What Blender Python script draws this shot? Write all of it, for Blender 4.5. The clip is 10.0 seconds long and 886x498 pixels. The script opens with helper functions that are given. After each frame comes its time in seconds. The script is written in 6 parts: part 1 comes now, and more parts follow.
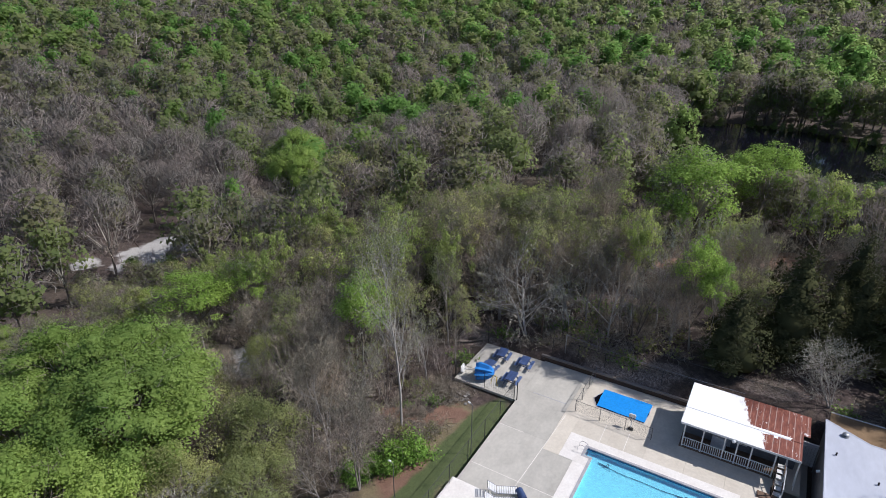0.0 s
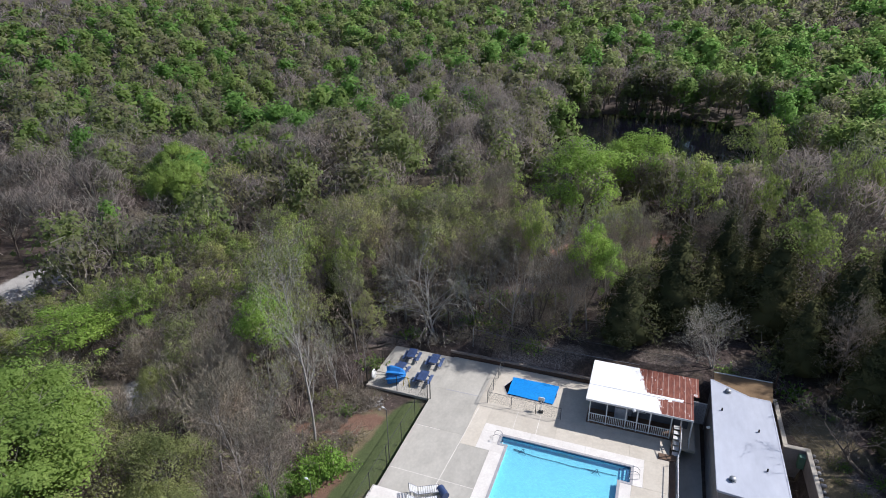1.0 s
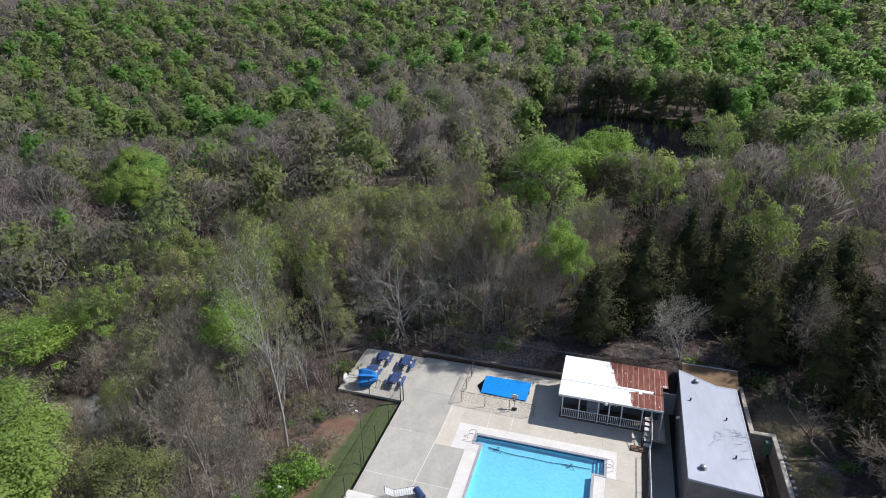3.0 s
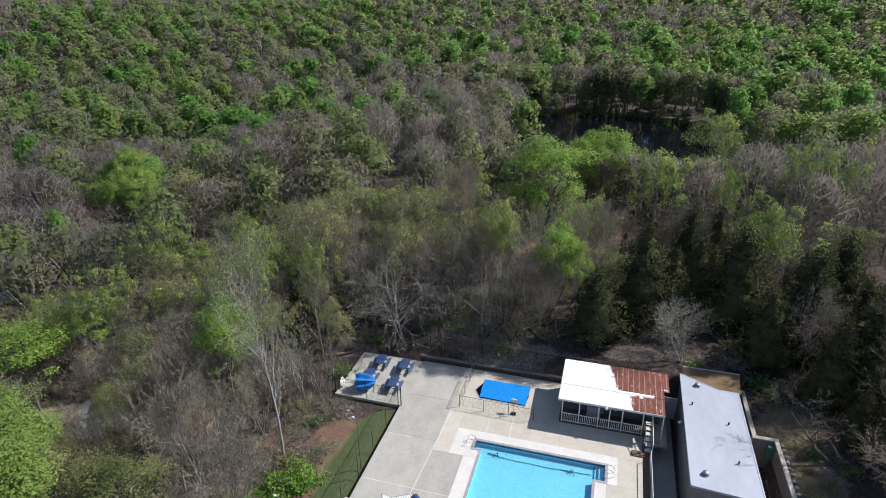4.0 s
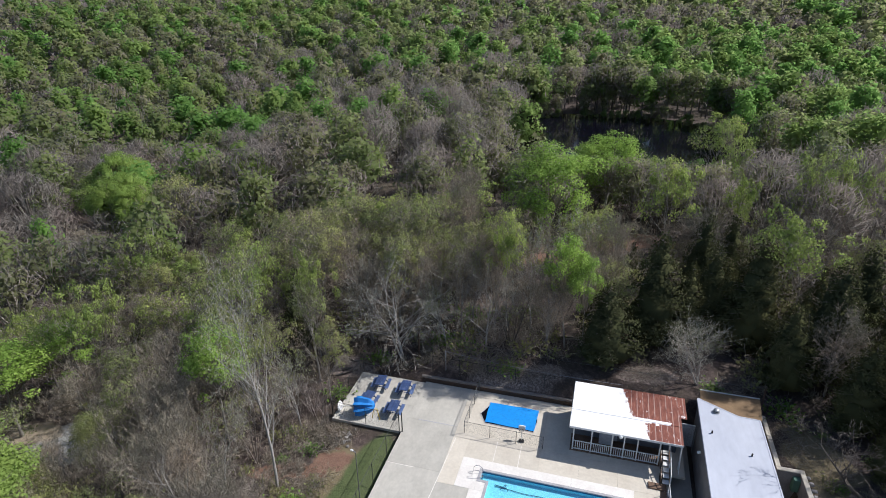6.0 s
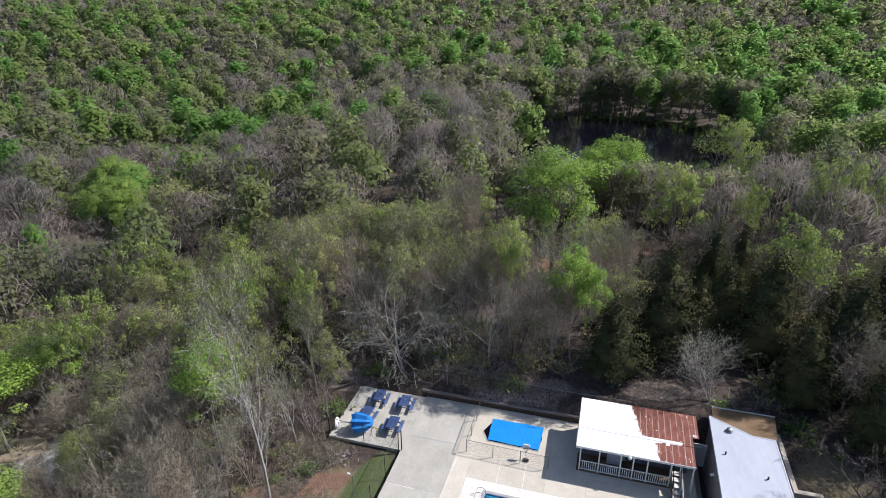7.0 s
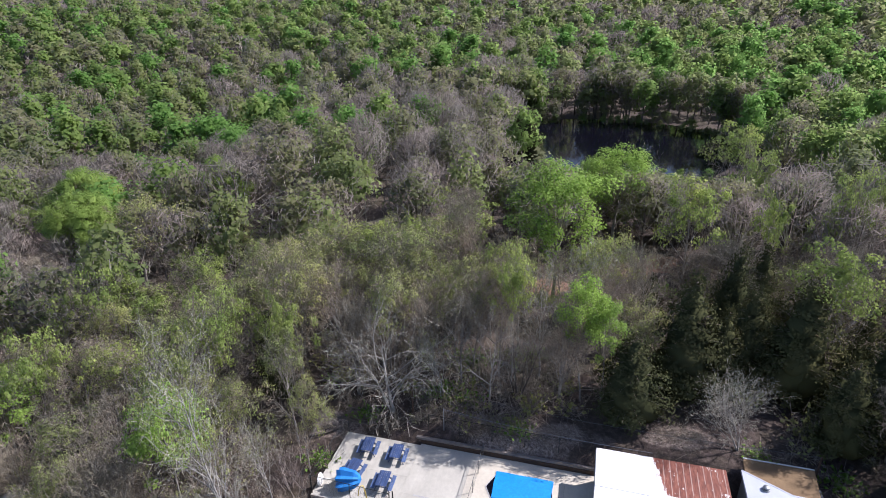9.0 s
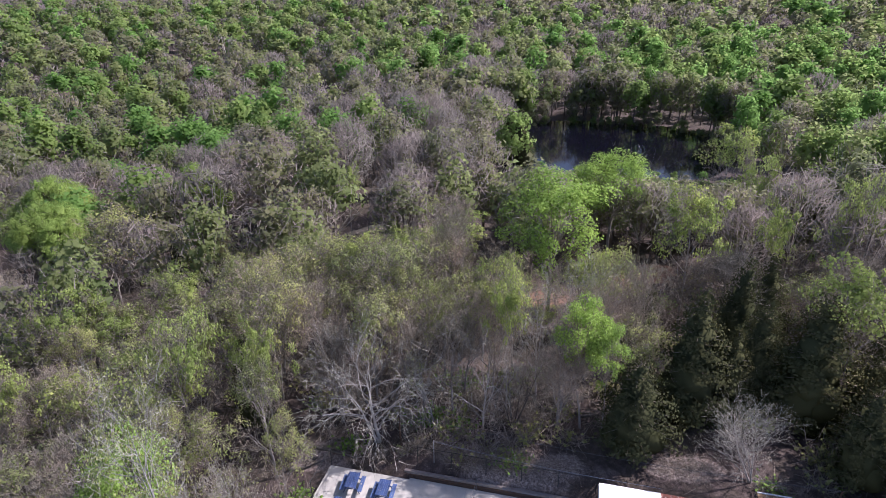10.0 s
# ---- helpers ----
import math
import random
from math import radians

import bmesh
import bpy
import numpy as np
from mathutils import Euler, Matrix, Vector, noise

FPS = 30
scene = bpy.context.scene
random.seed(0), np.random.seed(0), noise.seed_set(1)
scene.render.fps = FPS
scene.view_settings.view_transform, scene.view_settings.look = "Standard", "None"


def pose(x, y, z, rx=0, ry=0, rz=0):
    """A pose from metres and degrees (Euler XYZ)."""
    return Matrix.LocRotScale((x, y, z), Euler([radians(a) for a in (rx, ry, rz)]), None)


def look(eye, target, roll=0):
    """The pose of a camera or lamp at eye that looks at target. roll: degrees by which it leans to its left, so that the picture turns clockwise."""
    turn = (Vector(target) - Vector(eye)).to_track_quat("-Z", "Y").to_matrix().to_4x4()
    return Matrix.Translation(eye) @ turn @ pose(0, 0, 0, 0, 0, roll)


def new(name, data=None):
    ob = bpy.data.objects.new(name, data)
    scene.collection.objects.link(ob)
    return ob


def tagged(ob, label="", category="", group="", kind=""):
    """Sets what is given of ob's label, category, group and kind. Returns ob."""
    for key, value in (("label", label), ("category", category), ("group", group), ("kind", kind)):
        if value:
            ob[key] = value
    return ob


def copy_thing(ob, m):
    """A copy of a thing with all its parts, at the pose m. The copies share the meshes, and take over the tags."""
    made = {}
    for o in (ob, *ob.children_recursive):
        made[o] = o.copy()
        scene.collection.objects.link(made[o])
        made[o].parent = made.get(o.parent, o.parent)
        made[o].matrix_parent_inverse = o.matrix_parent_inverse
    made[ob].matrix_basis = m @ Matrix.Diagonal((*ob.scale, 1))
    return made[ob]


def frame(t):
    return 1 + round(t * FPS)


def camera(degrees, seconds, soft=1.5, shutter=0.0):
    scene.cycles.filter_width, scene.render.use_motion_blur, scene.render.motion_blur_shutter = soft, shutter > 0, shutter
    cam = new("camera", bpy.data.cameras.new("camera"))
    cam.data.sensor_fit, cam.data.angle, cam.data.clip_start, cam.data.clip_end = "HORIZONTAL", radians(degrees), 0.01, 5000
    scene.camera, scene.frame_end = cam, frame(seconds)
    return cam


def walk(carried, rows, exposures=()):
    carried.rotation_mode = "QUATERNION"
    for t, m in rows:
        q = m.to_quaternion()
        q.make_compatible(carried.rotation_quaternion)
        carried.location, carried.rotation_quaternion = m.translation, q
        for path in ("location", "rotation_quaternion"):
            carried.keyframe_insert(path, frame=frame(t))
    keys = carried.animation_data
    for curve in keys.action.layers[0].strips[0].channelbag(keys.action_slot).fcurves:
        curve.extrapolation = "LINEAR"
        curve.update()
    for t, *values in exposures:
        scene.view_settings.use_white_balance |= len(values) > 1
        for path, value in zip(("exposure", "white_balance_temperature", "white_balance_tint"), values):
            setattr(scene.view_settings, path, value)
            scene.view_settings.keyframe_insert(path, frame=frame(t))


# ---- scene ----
cam = camera(74.2, 10.0, soft=0.95)

PATH = [
    (0, (7.789, -33.535, 30.739), (6.854, -31.974, 29.91), 0.2),
    (0.5, (7.957, -33.438, 30.717), (7.123, -31.819, 29.891), -0.1),
    (1, (7.85, -33.391, 30.647), (7.215, -31.682, 29.825), -0.6),
    (1.5, (7.737, -33.398, 30.605), (7.165, -31.666, 29.785), -0.6),
    (2, (7.701, -33.385, 30.543), (7.15, -31.646, 29.723), -0.6),
    (2.5, (7.652, -33.41, 30.52), (7.115, -31.667, 29.701), -0.6),
    (4, (7.427, -32.651, 30.458), (6.905, -30.904, 29.636), -0.7),
    (4.5, (7.215, -32.136, 30.548), (6.694, -30.389, 29.726), -0.7),
    (5, (7.002, -31.527, 30.615), (6.483, -29.78, 29.792), -0.6),
    (5.5, (6.677, -30.838, 30.649), (6.159, -29.09, 29.825), -0.6),
    (5.7, (6.412, -30.489, 30.669), (5.902, -28.741, 29.842), -0.6),
    (7, (5.576, -28.178, 30.676), (5.062, -26.43, 29.85), -0.6),
    (7.5, (5.09, -27.05, 30.657), (4.601, -25.296, 29.831), -0.6),
    (8, (4.63, -25.803, 30.639), (4.145, -24.047, 29.814), -0.6),
    (8.5, (4.195, -24.446, 30.613), (3.709, -22.691, 29.787), -0.6),
    (9, (3.796, -22.95, 30.555), (3.311, -21.194, 29.729), -0.7),
    (9.5, (3.408, -21.395, 30.528), (2.937, -19.635, 29.702), -0.7),
    (10, (3.019, -19.706, 30.409), (2.569, -17.942, 29.583), -0.8),
]
walk(cam, [(t, look(eye, target, roll)) for t, eye, target, roll in PATH],
     [(0, 0.39, 5950, 15), (1, 0.45, 5970, 14), (4, 0.42, 6000, 12), (5.5, 0.47, 6000, 12), (7.5, 0.66, 6000, 14), (9, 0.89, 5900, 19), (10, 1.05, 5850, 28)])

# ---- light ----
SUN = Vector((0.620, 0.360, 0.714)).normalized()
world = bpy.data.worlds.new("world")
scene.world = world
world.use_nodes = True
_sky = world.node_tree.nodes.new("ShaderNodeTexSky")
_sky.sky_type = "NISHITA"
_sky.sun_disc = False
_sky.sun_elevation = math.asin(SUN.z)
_sky.sun_rotation = math.atan2(SUN.x, SUN.y)
_bg = world.node_tree.nodes["Background"]
_bg.inputs["Strength"].default_value = 0.076
world.node_tree.links.new(_sky.outputs["Color"], _bg.inputs["Color"])
sun_data = bpy.data.lights.new("sun", "SUN")
sun_data.energy = 3.6
sun_data.angle = radians(0.53)
sun_data.color = (1.0, 0.95, 0.87)
sun = new("sun", sun_data)
sun.matrix_world = look(SUN * 60, (0, 0, 0))


# ---- materials ----
def mat(name):
    m = bpy.data.materials.new(name)
    m.use_nodes = True
    nt = m.node_tree
    return m, nt, nt.nodes["Principled BSDF"]


def noise_node(nt, scale, detail=4.0, rough=0.6, coord="Object", stretch=None):
    tc = nt.nodes.new("ShaderNodeTexCoord")
    n = nt.nodes.new("ShaderNodeTexNoise")
    n.inputs["Scale"].default_value = scale
    n.inputs["Detail"].default_value = detail
    n.inputs["Roughness"].default_value = rough
    if stretch:
        mp = nt.nodes.new("ShaderNodeMapping")
        mp.inputs["Scale"].default_value = stretch
        nt.links.new(tc.outputs[coord], mp.inputs["Vector"])
        nt.links.new(mp.outputs["Vector"], n.inputs["Vector"])
    else:
        nt.links.new(tc.outputs[coord], n.inputs["Vector"])
    return n.outputs["Fac"]


def ramp(nt, fac, stops):
    r = nt.nodes.new("ShaderNodeValToRGB")
    while len(r.color_ramp.elements) < len(stops):
        r.color_ramp.elements.new(0.5)
    for e, (p, c) in zip(r.color_ramp.elements, stops):
        e.position = p
        e.color = (*c, 1) if len(c) == 3 else c
    nt.links.new(fac, r.inputs["Fac"])
    return r.outputs["Color"]


def mix(nt, fac, a, b, mode="MIX"):
    n = nt.nodes.new("ShaderNodeMix")
    n.data_type = "RGBA"
    n.blend_type = mode
    for sock, v in ((n.inputs[0], fac), (n.inputs[6], a), (n.inputs[7], b)):
        if isinstance(v, (int, float)):
            sock.default_value = v
        elif isinstance(v, tuple):
            sock.default_value = (*v, 1)
        else:
            nt.links.new(v, sock)
    return n.outputs[2]


def maths(nt, op, a, b=0.0, clamp=False):
    n = nt.nodes.new("ShaderNodeMath")
    n.operation = op
    n.use_clamp = clamp
    for sock, v in ((n.inputs[0], a), (n.inputs[1], b)):
        if isinstance(v, (int, float)):
            sock.default_value = v
        else:
            nt.links.new(v, sock)
    return n.outputs[0]


def bump(nt, bsdf, height, strength=0.3, distance=0.02):
    b = nt.nodes.new("ShaderNodeBump")
    b.inputs["Strength"].default_value = strength
    b.inputs["Distance"].default_value = distance
    nt.links.new(height, b.inputs["Height"])
    nt.links.new(b.outputs["Normal"], bsdf.inputs["Normal"])


def surface(name, c1, c2, scale=3.0, rough=0.8, metal=0.0, fine=40.0, bumps=0.2, vary=0.0, coord="Object", stretch=None, grit=0.15):
    """A worn surface: two colours mixed by a broad noise, with a fine grain and relief."""
    m, nt, b = mat(name)
    broad = noise_node(nt, scale, 5, 0.65, coord, stretch)
    grain = noise_node(nt, fine, 3, 0.6, coord, stretch)
    col = ramp(nt, broad, [(0.3, c1), (0.7, c2)])
    g = ramp(nt, grain, [(0.3, (1 - grit * 1.1,) * 3), (0.7, (1 + grit * 0.8,) * 3)])
    col = mix(nt, 1.0, col, g, "MULTIPLY")
    if vary:
        oi = nt.nodes.new("ShaderNodeObjectInfo")
        v = ramp(nt, oi.outputs["Random"], [(0.0, (1 - vary,) * 3), (1.0, (1 + vary,) * 3)])
        col = mix(nt, 1.0, col, v, "MULTIPLY")
    nt.links.new(col, b.inputs["Base Color"])
    b.inputs["Roughness"].default_value = rough
    b.inputs["Metallic"].default_value = metal
    bump(nt, b, grain, bumps)
    return m


def leaf(name, dark, light, through_light=0.36, tree_vary=0.28, spread=1.0):
    """Leaves: every leaf and every tree has its own shade; some light comes through."""
    m, nt, b = mat(name)
    nt.nodes.remove(b)
    geo = nt.nodes.new("ShaderNodeNewGeometry")
    oi = nt.nodes.new("ShaderNodeObjectInfo")
    mid = tuple((p + q) * 0.5 for p, q in zip(dark, light))
    col = ramp(nt, geo.outputs["Random Per Island"], [(0.0, tuple(p + spread * (0.72 * q - p) for p, q in zip(mid, dark))), (0.5, mid), (1.0, tuple(p + spread * (1.15 * q - p) for p, q in zip(mid, light)))])
    v = ramp(nt, oi.outputs["Random"], [(0.0, (1 - tree_vary, 1 - tree_vary * 0.8, 1 - tree_vary)), (1.0, (1 + tree_vary, 1 + tree_vary * 0.8, 1.0))])
    col = mix(nt, 1.0, col, v, "MULTIPLY")
    broad = noise_node(nt, 0.13, 3, 0.6, "Object")
    col = mix(nt, 1.0, col, ramp(nt, broad, [(0.3, (0.72, 0.8, 0.75)), (0.7, (1.22, 1.14, 1.1))]), "MULTIPLY")
    d = nt.nodes.new("ShaderNodeBsdfDiffuse")
    t = nt.nodes.new("ShaderNodeBsdfTranslucent")
    s = nt.nodes.new("ShaderNodeMixShader")
    s.inputs["Fac"].default_value = through_light
    nt.links.new(col, d.inputs["Color"])
    nt.links.new(col, t.inputs["Color"])
    nt.links.new(d.outputs[0], s.inputs[1])
    nt.links.new(t.outputs[0], s.inputs[2])
    nt.links.new(s.outputs[0], nt.nodes["Material Output"].inputs["Surface"])
    return m


def blob(nt, x, y, rx, ry, turn=0.0, ragged=0.35, scale=0.5, edge=0.12):
    """A ragged patch on the ground, 0 to 1, round (x, y)."""
    g = nt.nodes.new("ShaderNodeNewGeometry")
    s = nt.nodes.new("ShaderNodeVectorMath")
    s.operation = "SUBTRACT"
    s.inputs[1].default_value = (x, y, 0)
    nt.links.new(g.outputs["Position"], s.inputs[0])
    mp = nt.nodes.new("ShaderNodeMapping")
    mp.vector_type = "TEXTURE"
    mp.inputs["Rotation"].default_value = (0, 0, radians(turn))
    mp.inputs["Scale"].default_value = (rx, ry, 1e6)
    nt.links.new(s.outputs[0], mp.inputs["Vector"])
    ln = nt.nodes.new("ShaderNodeVectorMath")
    ln.operation = "LENGTH"
    nt.links.new(mp.outputs["Vector"], ln.inputs[0])
    n = nt.nodes.new("ShaderNodeTexNoise")
    n.inputs["Scale"].default_value = scale
    n.inputs["Detail"].default_value = 5
    nt.links.new(g.outputs["Position"], n.inputs["Vector"])
    wob = maths(nt, "MULTIPLY", maths(nt, "SUBTRACT", n.outputs["Fac"], 0.5), ragged * 4)
    r = maths(nt, "ADD", ln.outputs["Value"], wob)
    mr = nt.nodes.new("ShaderNodeMapRange")
    mr.inputs["From Min"].default_value = 1 + edge
    mr.inputs["From Max"].default_value = 1 - edge
    nt.links.new(r, mr.inputs["Value"])
    return mr.outputs["Result"]


def ground_material():
    m, nt, b = mat("ground_litter")
    broad = noise_node(nt, 0.18, 6, 0.7)
    mid = noise_node(nt, 2.2, 5, 0.7)
    fine = noise_node(nt, 14.0, 4, 0.7)
    col = ramp(nt, mid, [(0.25, (0.032, 0.022, 0.018)), (0.5, (0.072, 0.051, 0.043)), (0.75, (0.165, 0.123, 0.105))])
    col = mix(nt, ramp(nt, broad, [(0.45, (0, 0, 0)), (0.7, (0.6, 0.6, 0.6))]), col, (0.10, 0.085, 0.045))
    grain = ramp(nt, fine, [(0.3, (0.6,) * 3), (0.7, (1.35,) * 3)])
    grass = mix(nt, mid, (0.05, 0.075, 0.022), (0.125, 0.15, 0.055))
    dry = mix(nt, mid, (0.15, 0.12, 0.06), (0.26, 0.205, 0.12))
    red = mix(nt, mid, (0.14, 0.07, 0.045), (0.30, 0.18, 0.125))
    stone = mix(nt, mid, (0.33, 0.31, 0.29), (0.55, 0.53, 0.50))
    track = mix(nt, mid, (0.30, 0.235, 0.16), (0.46, 0.38, 0.28))
    # Pale dry litter; sunlight on the ground is put into its colour.
    sunlit_litter = ramp(nt, noise_node(nt, 6.0, 6, 0.8), [(0.38, (0.085, 0.06, 0.05)), (0.5, (0.24, 0.185, 0.152)), (0.62, (0.43, 0.35, 0.295))])
    for colour, patches in PATCHES(grass, dry, red, stone, track, sunlit_litter):
        for p in patches:
            col = mix(nt, blob(nt, *p), col, colour)
    col = mix(nt, 1.0, col, grain, "MULTIPLY")
    nt.links.new(col, b.inputs["Base Color"])
    b.inputs["Roughness"].default_value = 0.95
    bump(nt, b, maths(nt, "ADD", mid, fine), 0.7, 0.08)
    return m


def PATCHES(grass, dry, red, stone, track, sunlit_litter):
    return (
        (sunlit_litter, ((0.0, 10.0, 5.5, 1.2, -2, 0.4), (10.9, 11.4, 2.0, 1.0, 15, 0.5), (-13.2, 9.0, 2.0, 1.5, 0, 0.5), (22.3, 0.5, 1.6, 3.5, 0, 0.5))),
        (dry, ((-9.6, -9, 2.6, 9, 0, 0.25), (21.8, 5.0, 1.8, 3.0, 10, 0.5), (22, -3, 2, 5, 0, 0.5))),
        (red, ((-10.9, -1.9, 1.7, 0.9, 25, 0.8, 1.3), (-14.2, -3.2, 1.8, 0.7, 10, 0.75, 1.3), (-10.6, -8.5, 1.5, 2.4, 0, 0.3),
               (9.5, 42.5, 5.5, 2.6, 35, 0.4), (-0.2, 34.5, 3.0, 1.6, 10, 0.4))),
        (grass, ((-7.9, -3.2, 1.5, 5.6, -4, 0.2), (-8.4, -12, 1.4, 5.5, 0, 0.25))),
        (stone, ((-71.6, 13.6, 3.8, 6.2, -5, 0.4), (-77, 5.6, 2.2, 2.0, 0, 0.3), (-34.6, -1.8, 4.2, 2.6, 15, 0.3))),
        (track, ((-35.5, 31, 1.3, 4, -28, 0.3), (-29.3, 42, 1.2, 3, -20, 0.3), (-24, 50, 1.0, 4, -48, 0.3), (-40.2, -1.3, 3.0, 1.3, 0, 0.3))),
    )


M = {}
M["ground"] = ground_material()
M["concrete"] = surface("concrete", (0.40, 0.375, 0.325), (0.53, 0.50, 0.435), 0.7, 0.85, fine=5, bumps=0.05, vary=0.06, stretch=(1, 0.6, 1), grit=0.06)
M["concrete_cream"] = surface("concrete_cream", (0.55, 0.49, 0.40), (0.65, 0.59, 0.49), 0.8, 0.85, fine=5, bumps=0.05, vary=0.05, grit=0.06)
M["concrete_white"] = surface("concrete_white", (0.68, 0.63, 0.57), (0.80, 0.76, 0.70), 0.9, 0.8, fine=6, bumps=0.05, vary=0.04, grit=0.06)
M["pool_paint"] = surface("pool_paint", (0.30, 0.72, 0.86), (0.35, 0.78, 0.90), 0.4, 0.5, fine=8, bumps=0.03)
M["pool_tile"] = surface("pool_tile", (0.03, 0.12, 0.26), (0.05, 0.17, 0.33), 2.0, 0.25, fine=10, bumps=0.05)
M["pool_edge"] = surface("pool_edge", (0.34, 0.33, 0.34), (0.45, 0.44, 0.44), 2.0, 0.6, fine=14, bumps=0.1)
M["tarp"] = surface("tarp", (0.012, 0.25, 0.72), (0.02, 0.30, 0.80), 0.8, 0.45, fine=6, bumps=0.15)
M["timber_dark"] = surface("timber_dark", (0.055, 0.032, 0.022), (0.12, 0.075, 0.05), 1.5, 0.9, fine=20, bumps=0.4, stretch=(1, 6, 6))
M["timber_grey"] = surface("timber_grey", (0.17, 0.14, 0.12), (0.28, 0.245, 0.215), 1.5, 0.9, fine=20, bumps=0.4, stretch=(1, 6, 6))
M["timber_brown"] = surface("timber_brown", (0.12, 0.07, 0.045), (0.22, 0.14, 0.09), 1.5, 0.85, fine=20, bumps=0.3)
M["white_paint"] = surface("white_paint", (0.66, 0.66, 0.64), (0.80, 0.80, 0.78), 1.5, 0.5, fine=25, bumps=0.1)
M["wall_dark"] = surface("wall_dark", (0.10, 0.11, 0.13), (0.17, 0.18, 0.20), 1.2, 0.8, fine=15, bumps=0.1)
M["wall_siding"] = surface("wall_siding", (0.36, 0.38, 0.42), (0.46, 0.48, 0.52), 1.0, 0.6, fine=18, bumps=0.1)
M["wall_block"] = surface("wall_block", (0.20, 0.18, 0.17), (0.32, 0.29, 0.27), 1.0, 0.9, fine=18, bumps=0.3)
M["membrane"] = surface("membrane", (0.43, 0.45, 0.51), (0.53, 0.55, 0.61), 0.45, 0.6, fine=3, bumps=0.03, stretch=(1, 0.35, 1), grit=0.05)
M["tan_sheet"] = surface("tan_sheet", (0.17, 0.105, 0.05), (0.25, 0.16, 0.08), 0.8, 0.8, fine=14, bumps=0.1)
M["galvanised"] = surface("galvanised", (0.32, 0.33, 0.34), (0.45, 0.46, 0.47), 4.0, 0.45, 0.8, fine=30, bumps=0.05)
M["fence_dark"] = surface("fence_dark", (0.022, 0.024, 0.022), (0.05, 0.052, 0.048), 4.0, 0.6, 0.3, fine=30, bumps=0.05)
M["wire"] = surface("wire", (0.10, 0.10, 0.10), (0.17, 0.17, 0.165), 4.0, 0.5, 0.6, fine=30, bumps=0.0)
M["chrome"] = surface("chrome", (0.55, 0.56, 0.58), (0.66, 0.67, 0.68), 4.0, 0.2, 1.0, fine=30, bumps=0.0)
M["blue_table"] = surface("blue_table", (0.03, 0.055, 0.14), (0.05, 0.085, 0.20), 2.0, 0.5, fine=25, bumps=0.15, vary=0.2)
M["blue_bench"] = surface("blue_bench", (0.07, 0.11, 0.23), (0.10, 0.15, 0.29), 2.0, 0.5, fine=25, bumps=0.15, vary=0.15)
M["blue_canvas"] = surface("blue_canvas", (0.015, 0.17, 0.55), (0.03, 0.27, 0.70), 1.2, 0.7, fine=25, bumps=0.2)
M["white_plastic"] = surface("white_plastic", (0.72, 0.72, 0.71), (0.82, 0.82, 0.80), 2.0, 0.45, fine=25, bumps=0.05)
M["yellow_hose"] = surface("yellow_hose", (0.55, 0.40, 0.05), (0.68, 0.50, 0.08), 2.0, 0.5, fine=25, bumps=0.05)
M["black_iron"] = surface("black_iron", (0.015, 0.014, 0.014), (0.035, 0.032, 0.03), 3.0, 0.6, 0.3, fine=25, bumps=0.1)
M["green_paint"] = surface("green_paint", (0.09, 0.20, 0.14), (0.14, 0.27, 0.19), 2.0, 0.6, fine=25, bumps=0.1)
M["rope"] = surface("rope", (0.03, 0.10, 0.15), (0.05, 0.15, 0.21), 3.0, 0.7, fine=25, bumps=0.1)
M["stone"] = surface("stone", (0.26, 0.24, 0.22), (0.44, 0.41, 0.38), 2.0, 0.9, fine=15, bumps=0.5, vary=0.2)
M["rubble"] = surface("rubble", (0.16, 0.145, 0.13), (0.33, 0.31, 0.285), 2.0, 0.9, fine=15, bumps=0.5, vary=0.3)
M["bark"] = surface("bark", (0.085, 0.07, 0.058), (0.19, 0.16, 0.135), 1.5, 0.95, fine=18, bumps=0.5, vary=0.2)
M["bark_grey"] = surface("bark_grey", (0.20, 0.18, 0.16), (0.36, 0.33, 0.30), 1.2, 0.9, fine=16, bumps=0.4, vary=0.2)
M["bark_pale"] = surface("bark_pale", (0.29, 0.27, 0.245), (0.46, 0.435, 0.405), 1.0, 0.9, fine=15, bumps=0.3, vary=0.15)
M["twig"] = leaf("twig", (0.25, 0.21, 0.19), (0.375, 0.32, 0.292), 0.15, 0.2)
# The twig colour at two thirds strength, for the slim trees.
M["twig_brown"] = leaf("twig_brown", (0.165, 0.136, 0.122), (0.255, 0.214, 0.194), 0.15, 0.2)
M["twig_pale"] = leaf("twig_pale", (0.32, 0.305, 0.285), (0.50, 0.475, 0.45), 0.1, 0.15)
M["leaf_bright"] = leaf("leaf_bright", (0.25, 0.36, 0.09), (0.36, 0.465, 0.145), 0.5, 0.1, 0.75)
M["leaf_yellow"] = leaf("leaf_yellow", (0.29, 0.36, 0.11), (0.43, 0.50, 0.18), 0.5, 0.15, 0.75)
M["leaf_bud"] = leaf("leaf_bud", (0.28, 0.30, 0.13), (0.40, 0.42, 0.195), 0.45, 0.2, 0.7)
M["leaf_sage"] = leaf("leaf_sage", (0.29, 0.315, 0.135), (0.42, 0.44, 0.20), 0.5, 0.12)
M["leaf_lime"] = leaf("leaf_lime", (0.27, 0.41, 0.085), (0.39, 0.53, 0.15), 0.5, 0.12)
M["leaf_cedar"] = leaf("leaf_cedar", (0.072, 0.078, 0.043), (0.108, 0.11, 0.06), 0.2, 0.2, 0.5)
# Leaf and twig colours for far trees, with distance haze put in: duller, flatter.
M["hazed_canopy_green"] = leaf("hazed_canopy_green", (0.18, 0.325, 0.088), (0.25, 0.41, 0.122), 0.66, 0.0, 0.22)
